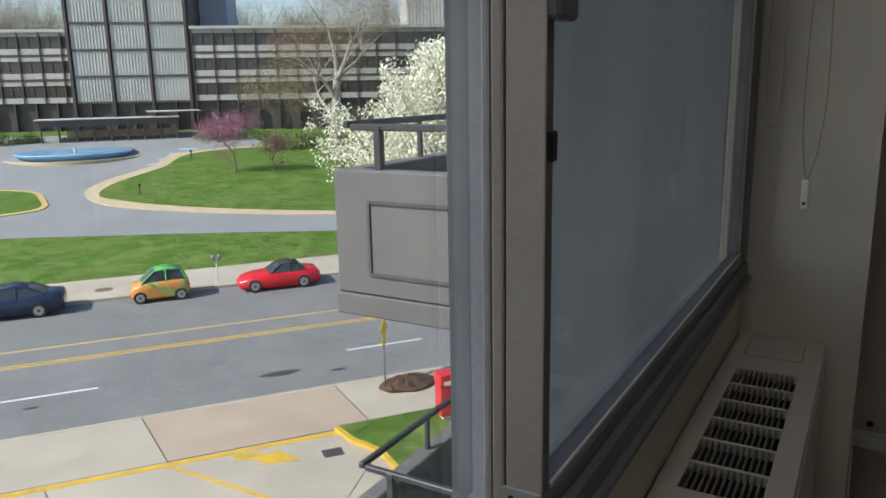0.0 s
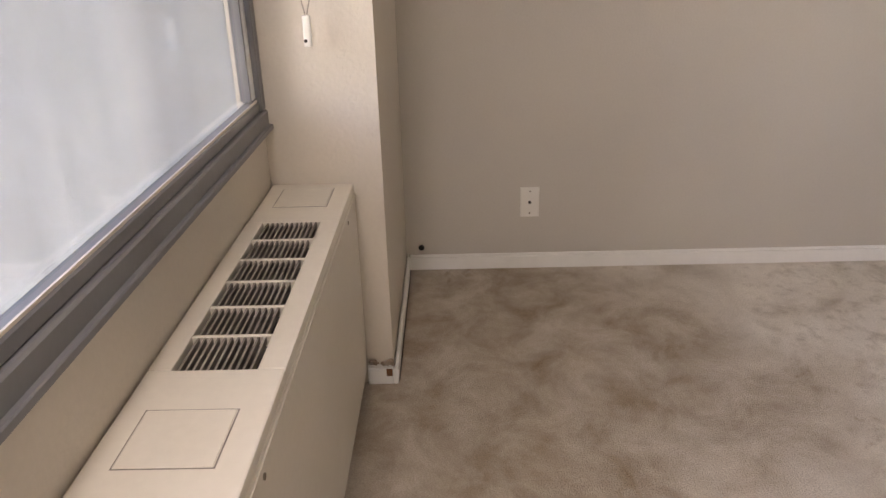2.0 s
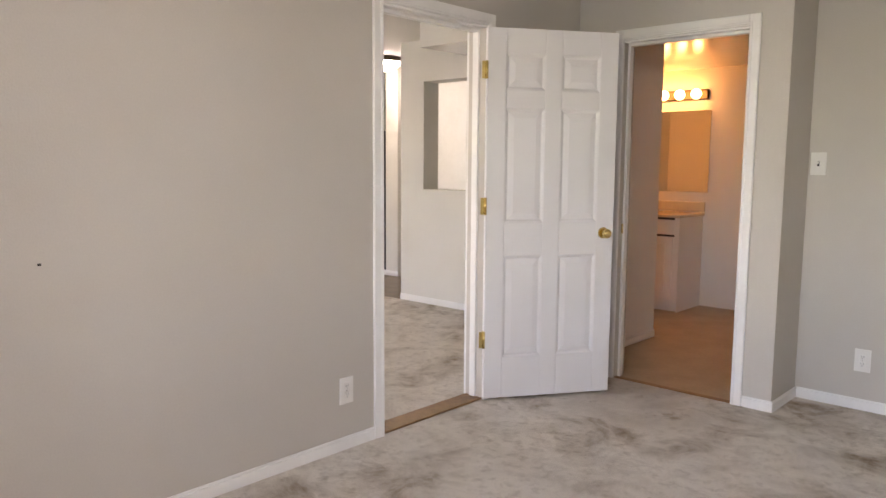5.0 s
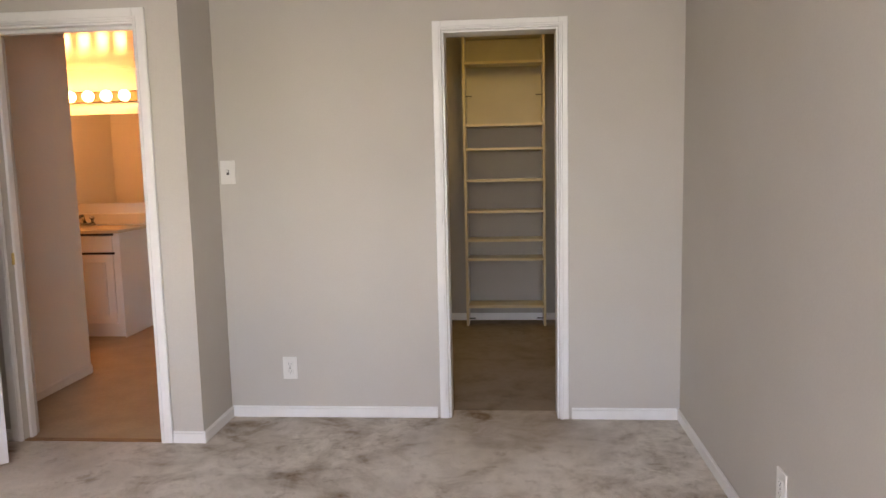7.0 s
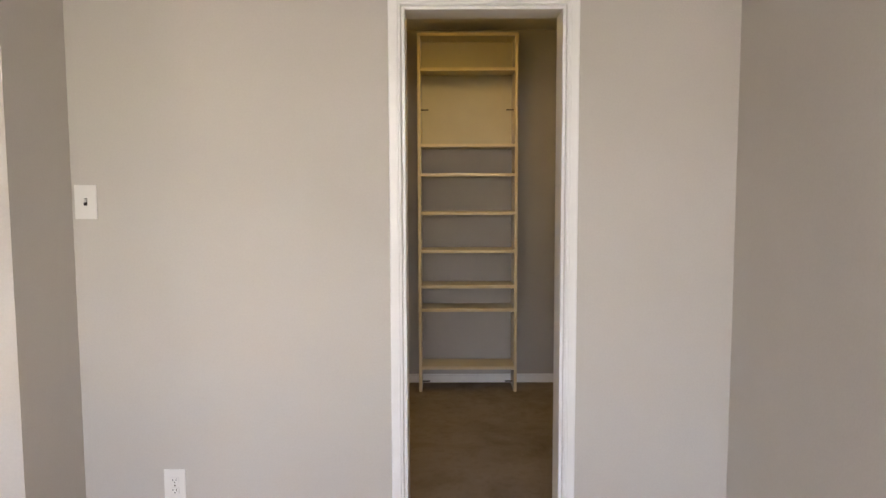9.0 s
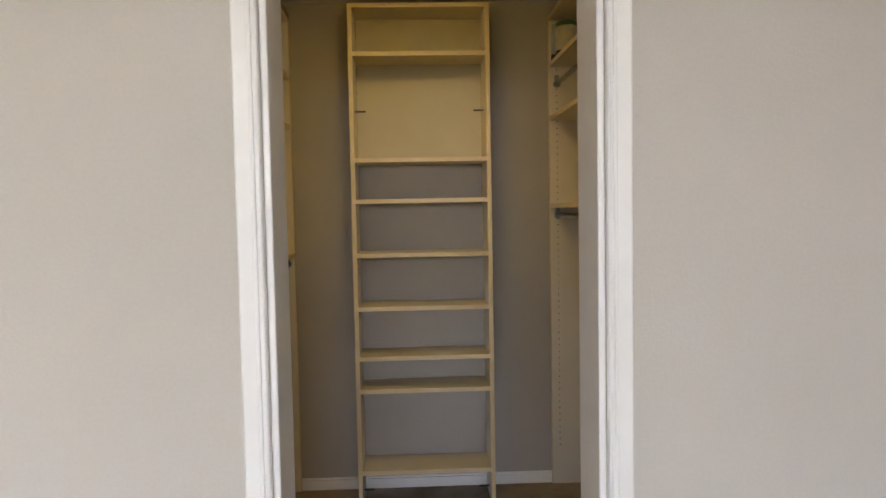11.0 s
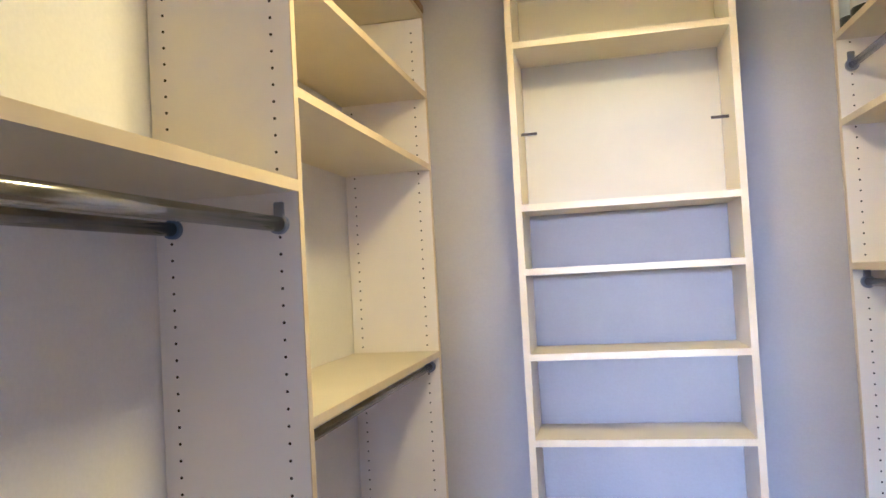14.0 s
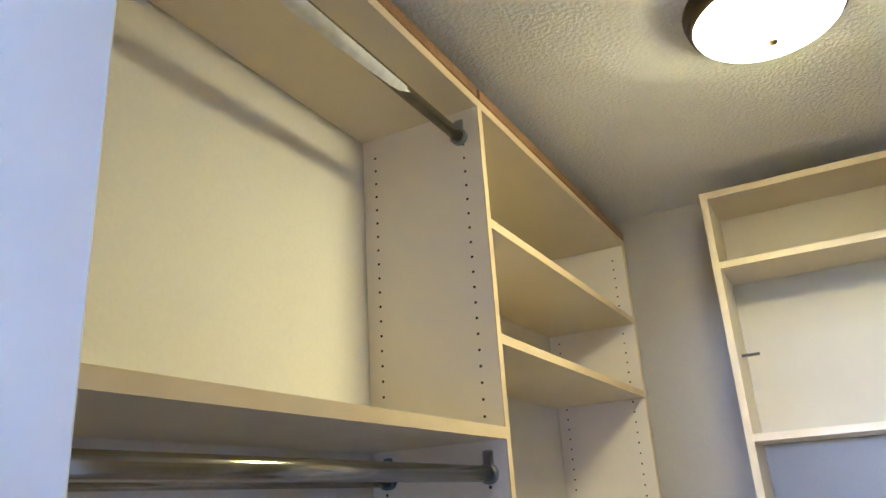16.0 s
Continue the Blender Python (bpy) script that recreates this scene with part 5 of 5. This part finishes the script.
def pear(a, s, height, seed, width, label, low=0.16):
    """A blossoming pear: a tall pointed crown of many upright clustered sprays."""
    rng = random.Random(seed)
    t = xthing("tree", a, s, label, "tree", "white blossom trees")
    z0 = gz(s)
    segs, sprays = [(Vector((a, s, z0 - 0.1)), Vector((a, s, z0 + height * 0.5)), 0.15, 0.10), (Vector((a, s, z0 + height * 0.5)), Vector((a, s, z0 + height * 0.92)), 0.10, 0.02)], []
    for k in range(400):
        f = low + (0.98 - low) * rng.random() ** 1.35
        h0 = z0 + height * f * 0.8
        ang = rng.uniform(0, 2 * math.pi)
        u = (f - low) / (1 - low)
        reach = width * (1 - u) ** 0.75 * rng.uniform(0.35, 1.0) + 0.15
        tip = Vector((a + reach * math.cos(ang), s + reach * math.sin(ang), h0 + height * 0.09 + reach * rng.uniform(0.55, 0.95)))
        p = Vector((a, s, h0))
        bend = Vector((0, 0, -0.12 * reach))
        segs.append((p, p.lerp(tip, 0.5) + bend, 0.03, 0.018))
        segs.append((p.lerp(tip, 0.5) + bend, tip, 0.018, 0.006))
        n = 13
        for j in range(4, n + 1):
            w = j / n
            q = p.lerp(tip, w) + bend * (1 - abs(2 * w - 1))
            q += Vector((rng.gauss(0, 0.10), rng.gauss(0, 0.10), rng.gauss(0, 0.10))) * (1.2 - w)
            sprays.append((q, tip - p))
    limbs("trunk", segs, BARK, t)
    me = leaf_mesh(sprays, 0.033, 62, 0.08, rng)
    me.transform(MX)
    me.materials.append(BLOSSOM)
    c = new("crown", me)
    c.parent = t
    c.matrix_parent_inverse = t.matrix_basis.inverted()
    return t


pear(6.15, 13.8, 11.6, 5, 3.1, "white blossoming pear tree beside the balconies", 0.56)
pear(7.9, 13.2, 13.2, 9, 2.1, "taller white blossoming pear tree beside the balconies", 0.58)
tree(8.4, 72.1, 10.6, 3, BARK, PINK, "pink blossoming redbud tree on the lawn", 0.06, 6, 0.42, 4, 4, 0.8, 0.12, 0.12, 0.20)
tree(12.2, 73.0, 5.6, 8, BARK, mat("brown_bud", (0.20, 0.10, 0.10), None, 1, 0.8), "small bare purple-brown tree on the lawn", 0.07, 3, 0.3, 3, 4, 0.8, 0.12, 0.10, 0.22)
tree(23.2, 92.0, 45, 12, PALEBARK, RUSSET, "tall pale sycamore with bare branches", 0.08, 2, 0.8, 3, 7, 0.75, 0.3, 0.85, 0.17)
tree(14.5, 86.0, 16, 15, BARK, OLIVE, "budding olive-green slender tree", 0.09, 2, 0.6, 4, 4, 0.8, 0.15, 0.10, 0.22)
tree(18.5, 90.0, 15, 16, BARK, OLIVE, "budding olive-green slender tree", 0.09, 2, 0.6, 4, 4, 0.8, 0.15, 0.10, 0.22)


def shrub(a, s, r, seed, leaf, label):
    rng = random.Random(seed)
    t = xthing("shrub", a, s, label, "shrub", "shrubs by the building")
    cs = []
    for _ in range(150):
        d = Vector((rng.gauss(0, 1), rng.gauss(0, 1), abs(rng.gauss(0, 0.8)))).normalized() * r * rng.uniform(0.55, 1.0)
        cs.append((Vector((a, s, gz(s))) + Vector((d.x * 1.3, d.y, d.z * 0.8)), d))
    me = leaf_mesh(cs, 0.11, 9, 0.18, rng)
    me.transform(MX)
    me.materials.append(leaf)
    c = new("foliage", me)
    c.parent = t
    c.matrix_parent_inverse = t.matrix_basis.inverted()
    bm = B()
    for k in range(5):
        cyl(bm, (a, s, gz(s) - 0.1), (a + rng.uniform(-0.5, 0.5) * r, s + rng.uniform(-0.5, 0.5) * r, gz(s) + r * 0.6), 0.04, 5, 0.015)
    xp("stems", bm, BARK, t)


for k, (a, s, r) in enumerate(((14.5, 86.5, 1.4), (17.0, 86.8, 1.6), (20.0, 86.0, 1.7), (23.0, 87.0, 1.5), (26.5, 88.0, 1.8), (30.0, 89.0, 1.8), (8.6, 97.0, 1.2), (10.8, 97.5, 1.4), (13.5, 97.0, 1.5), (34.0, 90, 1.9), (-14.5, 100, 1.1), (-11.8, 101, 0.8))):
    shrub(a, s, r * 1.5, 40 + k, BUSH if k % 3 else OLIVE, "rounded green shrub near the office building")

# far woods behind the roofs
rng = random.Random(77)
wb, tips = [], []
for k in range(210):
    a = rng.uniform(-34, 74)
    s = rng.uniform(138, 165)
    branch(wb, Vector((a, s, -3)), Vector((0, 0, 1)), rng.uniform(7, 9), 0.3, 3, rng, tips, 3, 0.5, 0.4)
wo = tagged(limbs("far_woods", wb, BARK), "bare budding woods behind the office roofs", "woods", "", "stuff")
me = leaf_mesh(tips, 0.08, 5, 1.0, rng)
me.transform(MX)
me.materials.append(OLIVE)
c = new("far_foliage", me)
tagged(c, "thin olive spring foliage of the far woods", "woods", "", "stuff")


# ---- cars ----
def loft(bm, stations, ring):
    rows = [[bm.verts.new(p) for p in ring(*st)] for st in stations]
    n = len(rows[0])
    for r0, r1 in zip(rows, rows[1:]):
        for k in range(n):
            bm.faces.new((r0[k], r0[(k + 1) % n], r1[(k + 1) % n], r1[k]))
    bm.faces.new(rows[0])
    bm.faces.new(list(reversed(rows[-1])))
    return bm


def car(a, s, length, body, cabin, w, wb0, wb1, rw, paint, roofpaint, label, lower=None):
    """body: rows of (x, half-width share, bottom, top); cabin: rows of (x, base z, roof z, roof half-width share); x runs from nose to tail."""
    z0 = G0 - 0.126
    t = thing("car", MX @ Vector((a, s, z0)), label, "car", "parked cars")
    hw = w / 2

    def ring(x, f, zb, zt):
        h = hw * f
        return [(a + x, s - h * 0.93, z0 + zb), (a + x, s - h, z0 + zb + (zt - zb) * 0.35), (a + x, s - h * 0.97, z0 + zb + (zt - zb) * 0.75), (a + x, s - h * 0.86, z0 + zt), (a + x, s + h * 0.86, z0 + zt), (a + x, s + h * 0.97, z0 + zb + (zt - zb) * 0.75), (a + x, s + h, z0 + zb + (zt - zb) * 0.35), (a + x, s + h * 0.93, z0 + zb)]

    def cring(x, zb, zt, f):
        return [(a + x, s - hw * 0.86, z0 + zb), (a + x, s - hw * f, z0 + zt), (a + x, s + hw * f, z0 + zt), (a + x, s + hw * 0.86, z0 + zb)]
    xp("body", loft(B(), body, ring), paint, t, "", True)
    xp("cabin_glass", loft(B(), cabin, cring), CARGLASS, t, "dark tinted car windows")
    rf = [(x, zt - 0.035, zt + 0.015, f * 1.02) for x, zb, zt, f in cabin if zt - zb > 0.25]
    xp("roof", loft(B(), rf, lambda x, zb, zt, f: [(a + x, s - hw * f * 1.03, z0 + zb), (a + x, s - hw * f * 0.9, z0 + zt), (a + x, s + hw * f * 0.9, z0 + zt), (a + x, s + hw * f * 1.03, z0 + zb)]), roofpaint, t, "", True)
    # pillars along the cabin's corners
    for sd in (-1, 1):
        for (p, q) in ((cabin[0], rf[0]), (cabin[-1], rf[-1])):
            zq = q[2]
            xp("pillar", cyl(B(), (a + p[0], s + sd * hw * 0.86, z0 + p[1]), (a + q[0], s + sd * hw * q[3], z0 + zq - 0.02), 0.035, 6), roofpaint, t)
        mx = (cabin[0][0] * 0.45 + cabin[-1][0] * 0.55)
        zt = max(c[2] for c in cabin)
        xp("pillar", cyl(B(), (a + mx, s + sd * hw * 0.87, z0 + cabin[0][1]), (a + mx, s + sd * hw * cabin[1][3] * 1.01, z0 + zt - 0.02), 0.04, 6), roofpaint, t)
        for x in (wb0, wb1):
            y0, y1 = s + sd * hw * 1.005, s + sd * hw * 0.78
            wh = xp("wheel", cyl(B(), (a + x, y0, z0 + rw), (a + x, y1, z0 + rw), rw, 22), TYRE, t)
            xp("rim", cyl(B(), (a + x, y0 + sd * 0.006, z0 + rw), (a + x, y0 - sd * 0.03, z0 + rw), rw * 0.66, 18, rw * 0.6), RIM, wh)
            xp("hub", cyl(B(), (a + x, y0 + sd * 0.012, z0 + rw), (a + x, y0, z0 + rw), rw * 0.2, 10), TYRE, wh)
        xp("headlight", ball(B(), (a + 0.16, s + sd * hw * 0.68, z0 + body[1][3] * 0.86), 0.11, 0.9, 1.2, 0.6, 10, 8), LAMPW, t, "", True)
        xp("tail_light", ball(B(), (a + length - 0.07, s + sd * hw * 0.72, z0 + body[-2][3] * 0.82), 0.10, 0.5, 1.2, 0.7, 10, 8), LAMPR, t, "", True)
        xp("wing_mirror", ball(B(), (a + cabin[0][0] + 0.35, s + sd * hw * 1.0, z0 + cabin[0][1] + 0.06), 0.08, 0.7, 1.1, 0.7, 10, 8), roofpaint, t, "", True)
    if lower:
        for sd in (-1, 1):
            xp("side_print", box(B(), a + wb0 + rw * 1.1, a + wb1 - rw * 1.1, s + sd * hw * 0.985 - 0.012, s + sd * hw * 0.985 + 0.012, z0 + 0.26, z0 + 0.74, 0.01), lower, t, "orange and green printed side")
        xp("nose_print", box(B(), a - 0.008, a + 0.06, s - hw * 0.62, s + hw * 0.62, z0 + 0.3, z0 + 0.62, 0.02), lower, t, "orange printed nose")
    return t


car(-1.0, 37.75, 2.7, [(0.0, 0.72, 0.32, 0.55), (0.12, 0.9, 0.2, 0.80), (0.55, 0.98, 0.18, 0.96), (1.3, 1.0, 0.18, 1.0), (2.3, 1.0, 0.2, 1.02), (2.6, 0.95, 0.26, 0.98), (2.7, 0.86, 0.34, 0.8)],
    [(0.5, 0.93, 0.97, 0.8), (1.15, 0.97, 1.50, 0.70), (1.7, 0.97, 1.545, 0.70), (2.35, 0.97, 1.48, 0.68), (2.58, 0.95, 1.02, 0.78)], 1.56, 0.42, 2.28, 0.29, FLAME, GREENP, "tiny green and orange printed car", FLAME)
car(4.0, 37.5, 4.1, [(0.0, 0.55, 0.28, 0.45), (0.15, 0.8, 0.18, 0.62), (0.7, 0.97, 0.16, 0.78), (1.6, 1.0, 0.16, 0.86), (2.8, 1.0, 0.16, 0.86), (3.6, 0.97, 0.18, 0.90), (4.0, 0.86, 0.26, 0.84), (4.1, 0.75, 0.34, 0.7)],
    [(1.55, 0.84, 0.86, 0.8), (2.1, 0.86, 1.25, 0.62), (2.6, 0.86, 1.29, 0.62), (3.0, 0.86, 1.22, 0.60), (3.4, 0.87, 0.92, 0.7)], 1.76, 0.75, 3.2, 0.32, REDP, SOFTTOP, "red two-seat roadster with a black soft top")
car(-8.6, 37.6, 4.8, [(0.0, 0.6, 0.3, 0.55), (0.15, 0.85, 0.2, 0.72), (0.9, 0.98, 0.18, 0.88), (1.7, 1.0, 0.18, 0.95), (3.6, 1.0, 0.18, 0.98), (4.4, 0.96, 0.22, 1.02), (4.72, 0.88, 0.28, 0.98), (4.8, 0.8, 0.36, 0.8)],
    [(1.4, 0.92, 0.95, 0.82), (2.1, 0.95, 1.40, 0.66), (2.8, 0.96, 1.45, 0.66), (3.4, 0.97, 1.38, 0.64), (4.1, 1.0, 1.04, 0.74)], 1.82, 0.9, 3.75, 0.33, NAVYP, NAVYP, "dark navy saloon car parked at the kerb")

# ---- street furniture ----
sg = xthing("road_sign", 6.95, 22.5, "yellow warning sign on a thin steel post", "sign")
xp("post", cyl(B(), (6.95, 22.5, G0 - 0.05), (6.95, 22.5, G0 + 2.1), 0.03, 8), STEELSOCK, sg)
sm = box(B(), -0.24, 0.24, -0.012, 0.012, -0.24, 0.24, 0.01)
bmesh.ops.transform(sm, matrix=Matrix.Translation((6.95, 22.45, G0 + 1.95)) @ Matrix.Rotation(0.9, 4, "Z") @ Matrix.Rotation(radians(45), 4, "Y"), verts=sm.verts)
xp("sign_face", sm, SIGNY, sg, "yellow diamond sign face")
s2 = box(B(), -0.18, 0.18, -0.012, 0.012, -0.12, 0.12, 0.01)
bmesh.ops.transform(s2, matrix=Matrix.Translation((6.95, 22.45, G0 + 1.48)) @ Matrix.Rotation(0.9, 4, "Z"), verts=s2.verts)
xp("sign_plate", s2, SIGNY, sg, "small yellow plate")
mu = B()
ball(mu, (7.6, 22.0, G0), 0.85, 1.15, 0.75, 0.36, 24, 12)
rng = random.Random(4)
for v in mu.verts:
    v.co += Vector((rng.uniform(-1, 1), rng.uniform(-1, 1), rng.uniform(-0.6, 1))) * 0.06
tagged(xp("mulch_mound", mu, MULCH), "mound of brown mulch on the sidewalk", "mulch")
nb = xthing("newspaper_box", 7.45, 19.0, "red newspaper box with plain white panel", "newspaper box")
xp("body", box(B(), 7.45, 8.25, 18.7, 19.2, G0 + 0.25, G0 + 1.15, 0.04, 2), REDBOX, nb)
xp("hood", box(B(), 7.43, 8.27, 18.68, 19.22, G0 + 1.15, G0 + 1.55, 0.06, 2), REDBOX, nb)
xp("print_bar", boxes((7.440, 7.451, 18.78, 19.12, G0 + 1.22, G0 + 1.34), (7.55, 8.0, 18.672, 18.682, G0 + 1.22, G0 + 1.34)), PLASTIC, nb, "white unreadable print")
xp("base", box(B(), 7.55, 8.15, 18.78, 19.12, G0 + 0.05, G0 + 0.25, 0.01), ALU, nb)
pmx = xthing("parking_meter", 3.2, 39.2, "grey twin-headed parking meter", "parking meter")
xp("post", cyl(B(), (3.2, 39.2, G0), (3.2, 39.2, G0 + 1.1), 0.035, 8), ALU, pmx)
for k in (-1, 1):
    xp("meter_head", ball(B(), (3.2 + 0.16 * k, 39.2, G0 + 1.3), 0.13, 0.8, 0.7, 1.4, 12, 8), STEELSOCK, pmx, "", True)
xstruct("manhole_cover", lathe(B(), (-2.3, 40.2, G0 + 0.012), [(0.01, 0.012), (0.42, 0.012), (0.45, 0.0)], 24), mat("rusty_iron", (0.20, 0.12, 0.08), None, 4, 0.8), "rusty round manhole cover", "manhole cover")
for a, s in ((5.1, 82.3), (-0.2, 64.9)):
    ll = xthing("lawn_lamp", a, s, "small dark bollard lamp on the kerb", "lamp", "bollard lamps")
    xp("post", cyl(B(), (a, s, gz(s)), (a, s, gz(s) + 0.8), 0.06, 8), BROWNST, ll)
    xp("head", cyl(B(), (a, s, gz(s) + 0.8), (a, s, gz(s) + 1.05), 0.14, 10, 0.12), BROWNST, ll)


# ---- own building outside ----
structure("facade_wall", boxes((-0.9, WX0 - 0.002, YS - 0.16, YS - 0.062, -8.5, 6.0), (WX0 - 0.002, XE + 6, YS - 0.16, YS - 0.062, -8.5, -0.1), (WX0 - 0.002, XE + 6, YS - 0.16, YS - 0.062, H, 6.0)), FINW, "pale grey facade wall")
structure("fin_wall", boxes((0.40, 0.60, -5.99, YS - 0.165, -8.5, 6.0)), FINW, "unseen wall added to block light from the east with water streaks")
# not seen: added to keep sun and eastern sky off the window
structure("light_blocker_east", boxes((3.74, 3.94, -7.8, YS - 0.165, -8.5, 6.0)), FINW, "unseen wall added to block light from the east")
# not seen: added overhead to shade the window from the sun
structure("sun_blocker_slab", boxes((0.605, XE + 6, -6.5, YS - 0.17, 2.62, 2.85)), FINW, "unseen grey slab added over the window to block the sun", "slab")


def balcony(x1, y0, z0, label):
    """A walled balcony: x1 its near end, y0 its outer face, z0 the foot of its parapet."""
    b = thing("balcony", (x1 - 1.5, y0 + 1.4, z0), label, "balcony", "grey balconies")
    L = 4.2
    part("end_parapet", box(B(), x1 - 0.16, x1, y0, YS - 0.165, z0 + 0.17, z0 + 1.10, 0.012), STUCCO, b)
    part("front_parapet", box(B(), x1 - L, x1 - 0.161, y0, y0 + 0.16, z0 + 0.17, z0 + 1.10, 0.012), STUCCO, b)
    part("slab", box(B(), x1 - L, x1 + 0.012, y0 - 0.012, YS - 0.165, z0, z0 + 0.165, 0.01), STUCCO, b)
    # raised dark strips stand for the shade at a recessed panel's edges
    pf = part("panel_shade_line", boxes((x1, x1 + 0.014, y0 + 0.30, YS - 0.6, z0 + 0.86, z0 + 0.885), (x1, x1 + 0.014, y0 + 0.30, YS - 0.6, z0 + 0.32, z0 + 0.345), (x1, x1 + 0.014, y0 + 0.30, y0 + 0.325, z0 + 0.345, z0 + 0.86)), SHADOWLINE, b, "dark strip painted as a recessed panel's shade")
    for y in (y0 + 0.33,):
        part("rail_post", box(B(), x1 - 0.12, x1 - 0.06, y, y + 0.06, z0 + 1.1, z0 + 1.42, 0.006), RAILM, b)
    for k in range(1, 4):
        part("rail_post", box(B(), x1 - 0.12 - 1.0 * k, x1 - 0.08 - 1.0 * k, y0 + 0.06, y0 + 0.10, z0 + 1.1, z0 + 1.42, 0.006), RAILM, b)
    part("top_rail", box(B(), x1 - L, x1 - 0.06, y0 + 0.06, y0 + 0.11, z0 + 1.40, z0 + 1.45, 0.008), RAILM, b)
    part("top_rail", box(B(), x1 - 0.12, x1 - 0.07, y0 + 0.112, YS - 0.4, z0 + 1.38, z0 + 1.43, 0.008), RAILM, b)
    return b


balcony(-1.55, -8.2, -0.42, "grey walled balcony with a dark metal rail")
balcony(-1.55, -8.2, -3.15, "grey walled balcony one floor below")
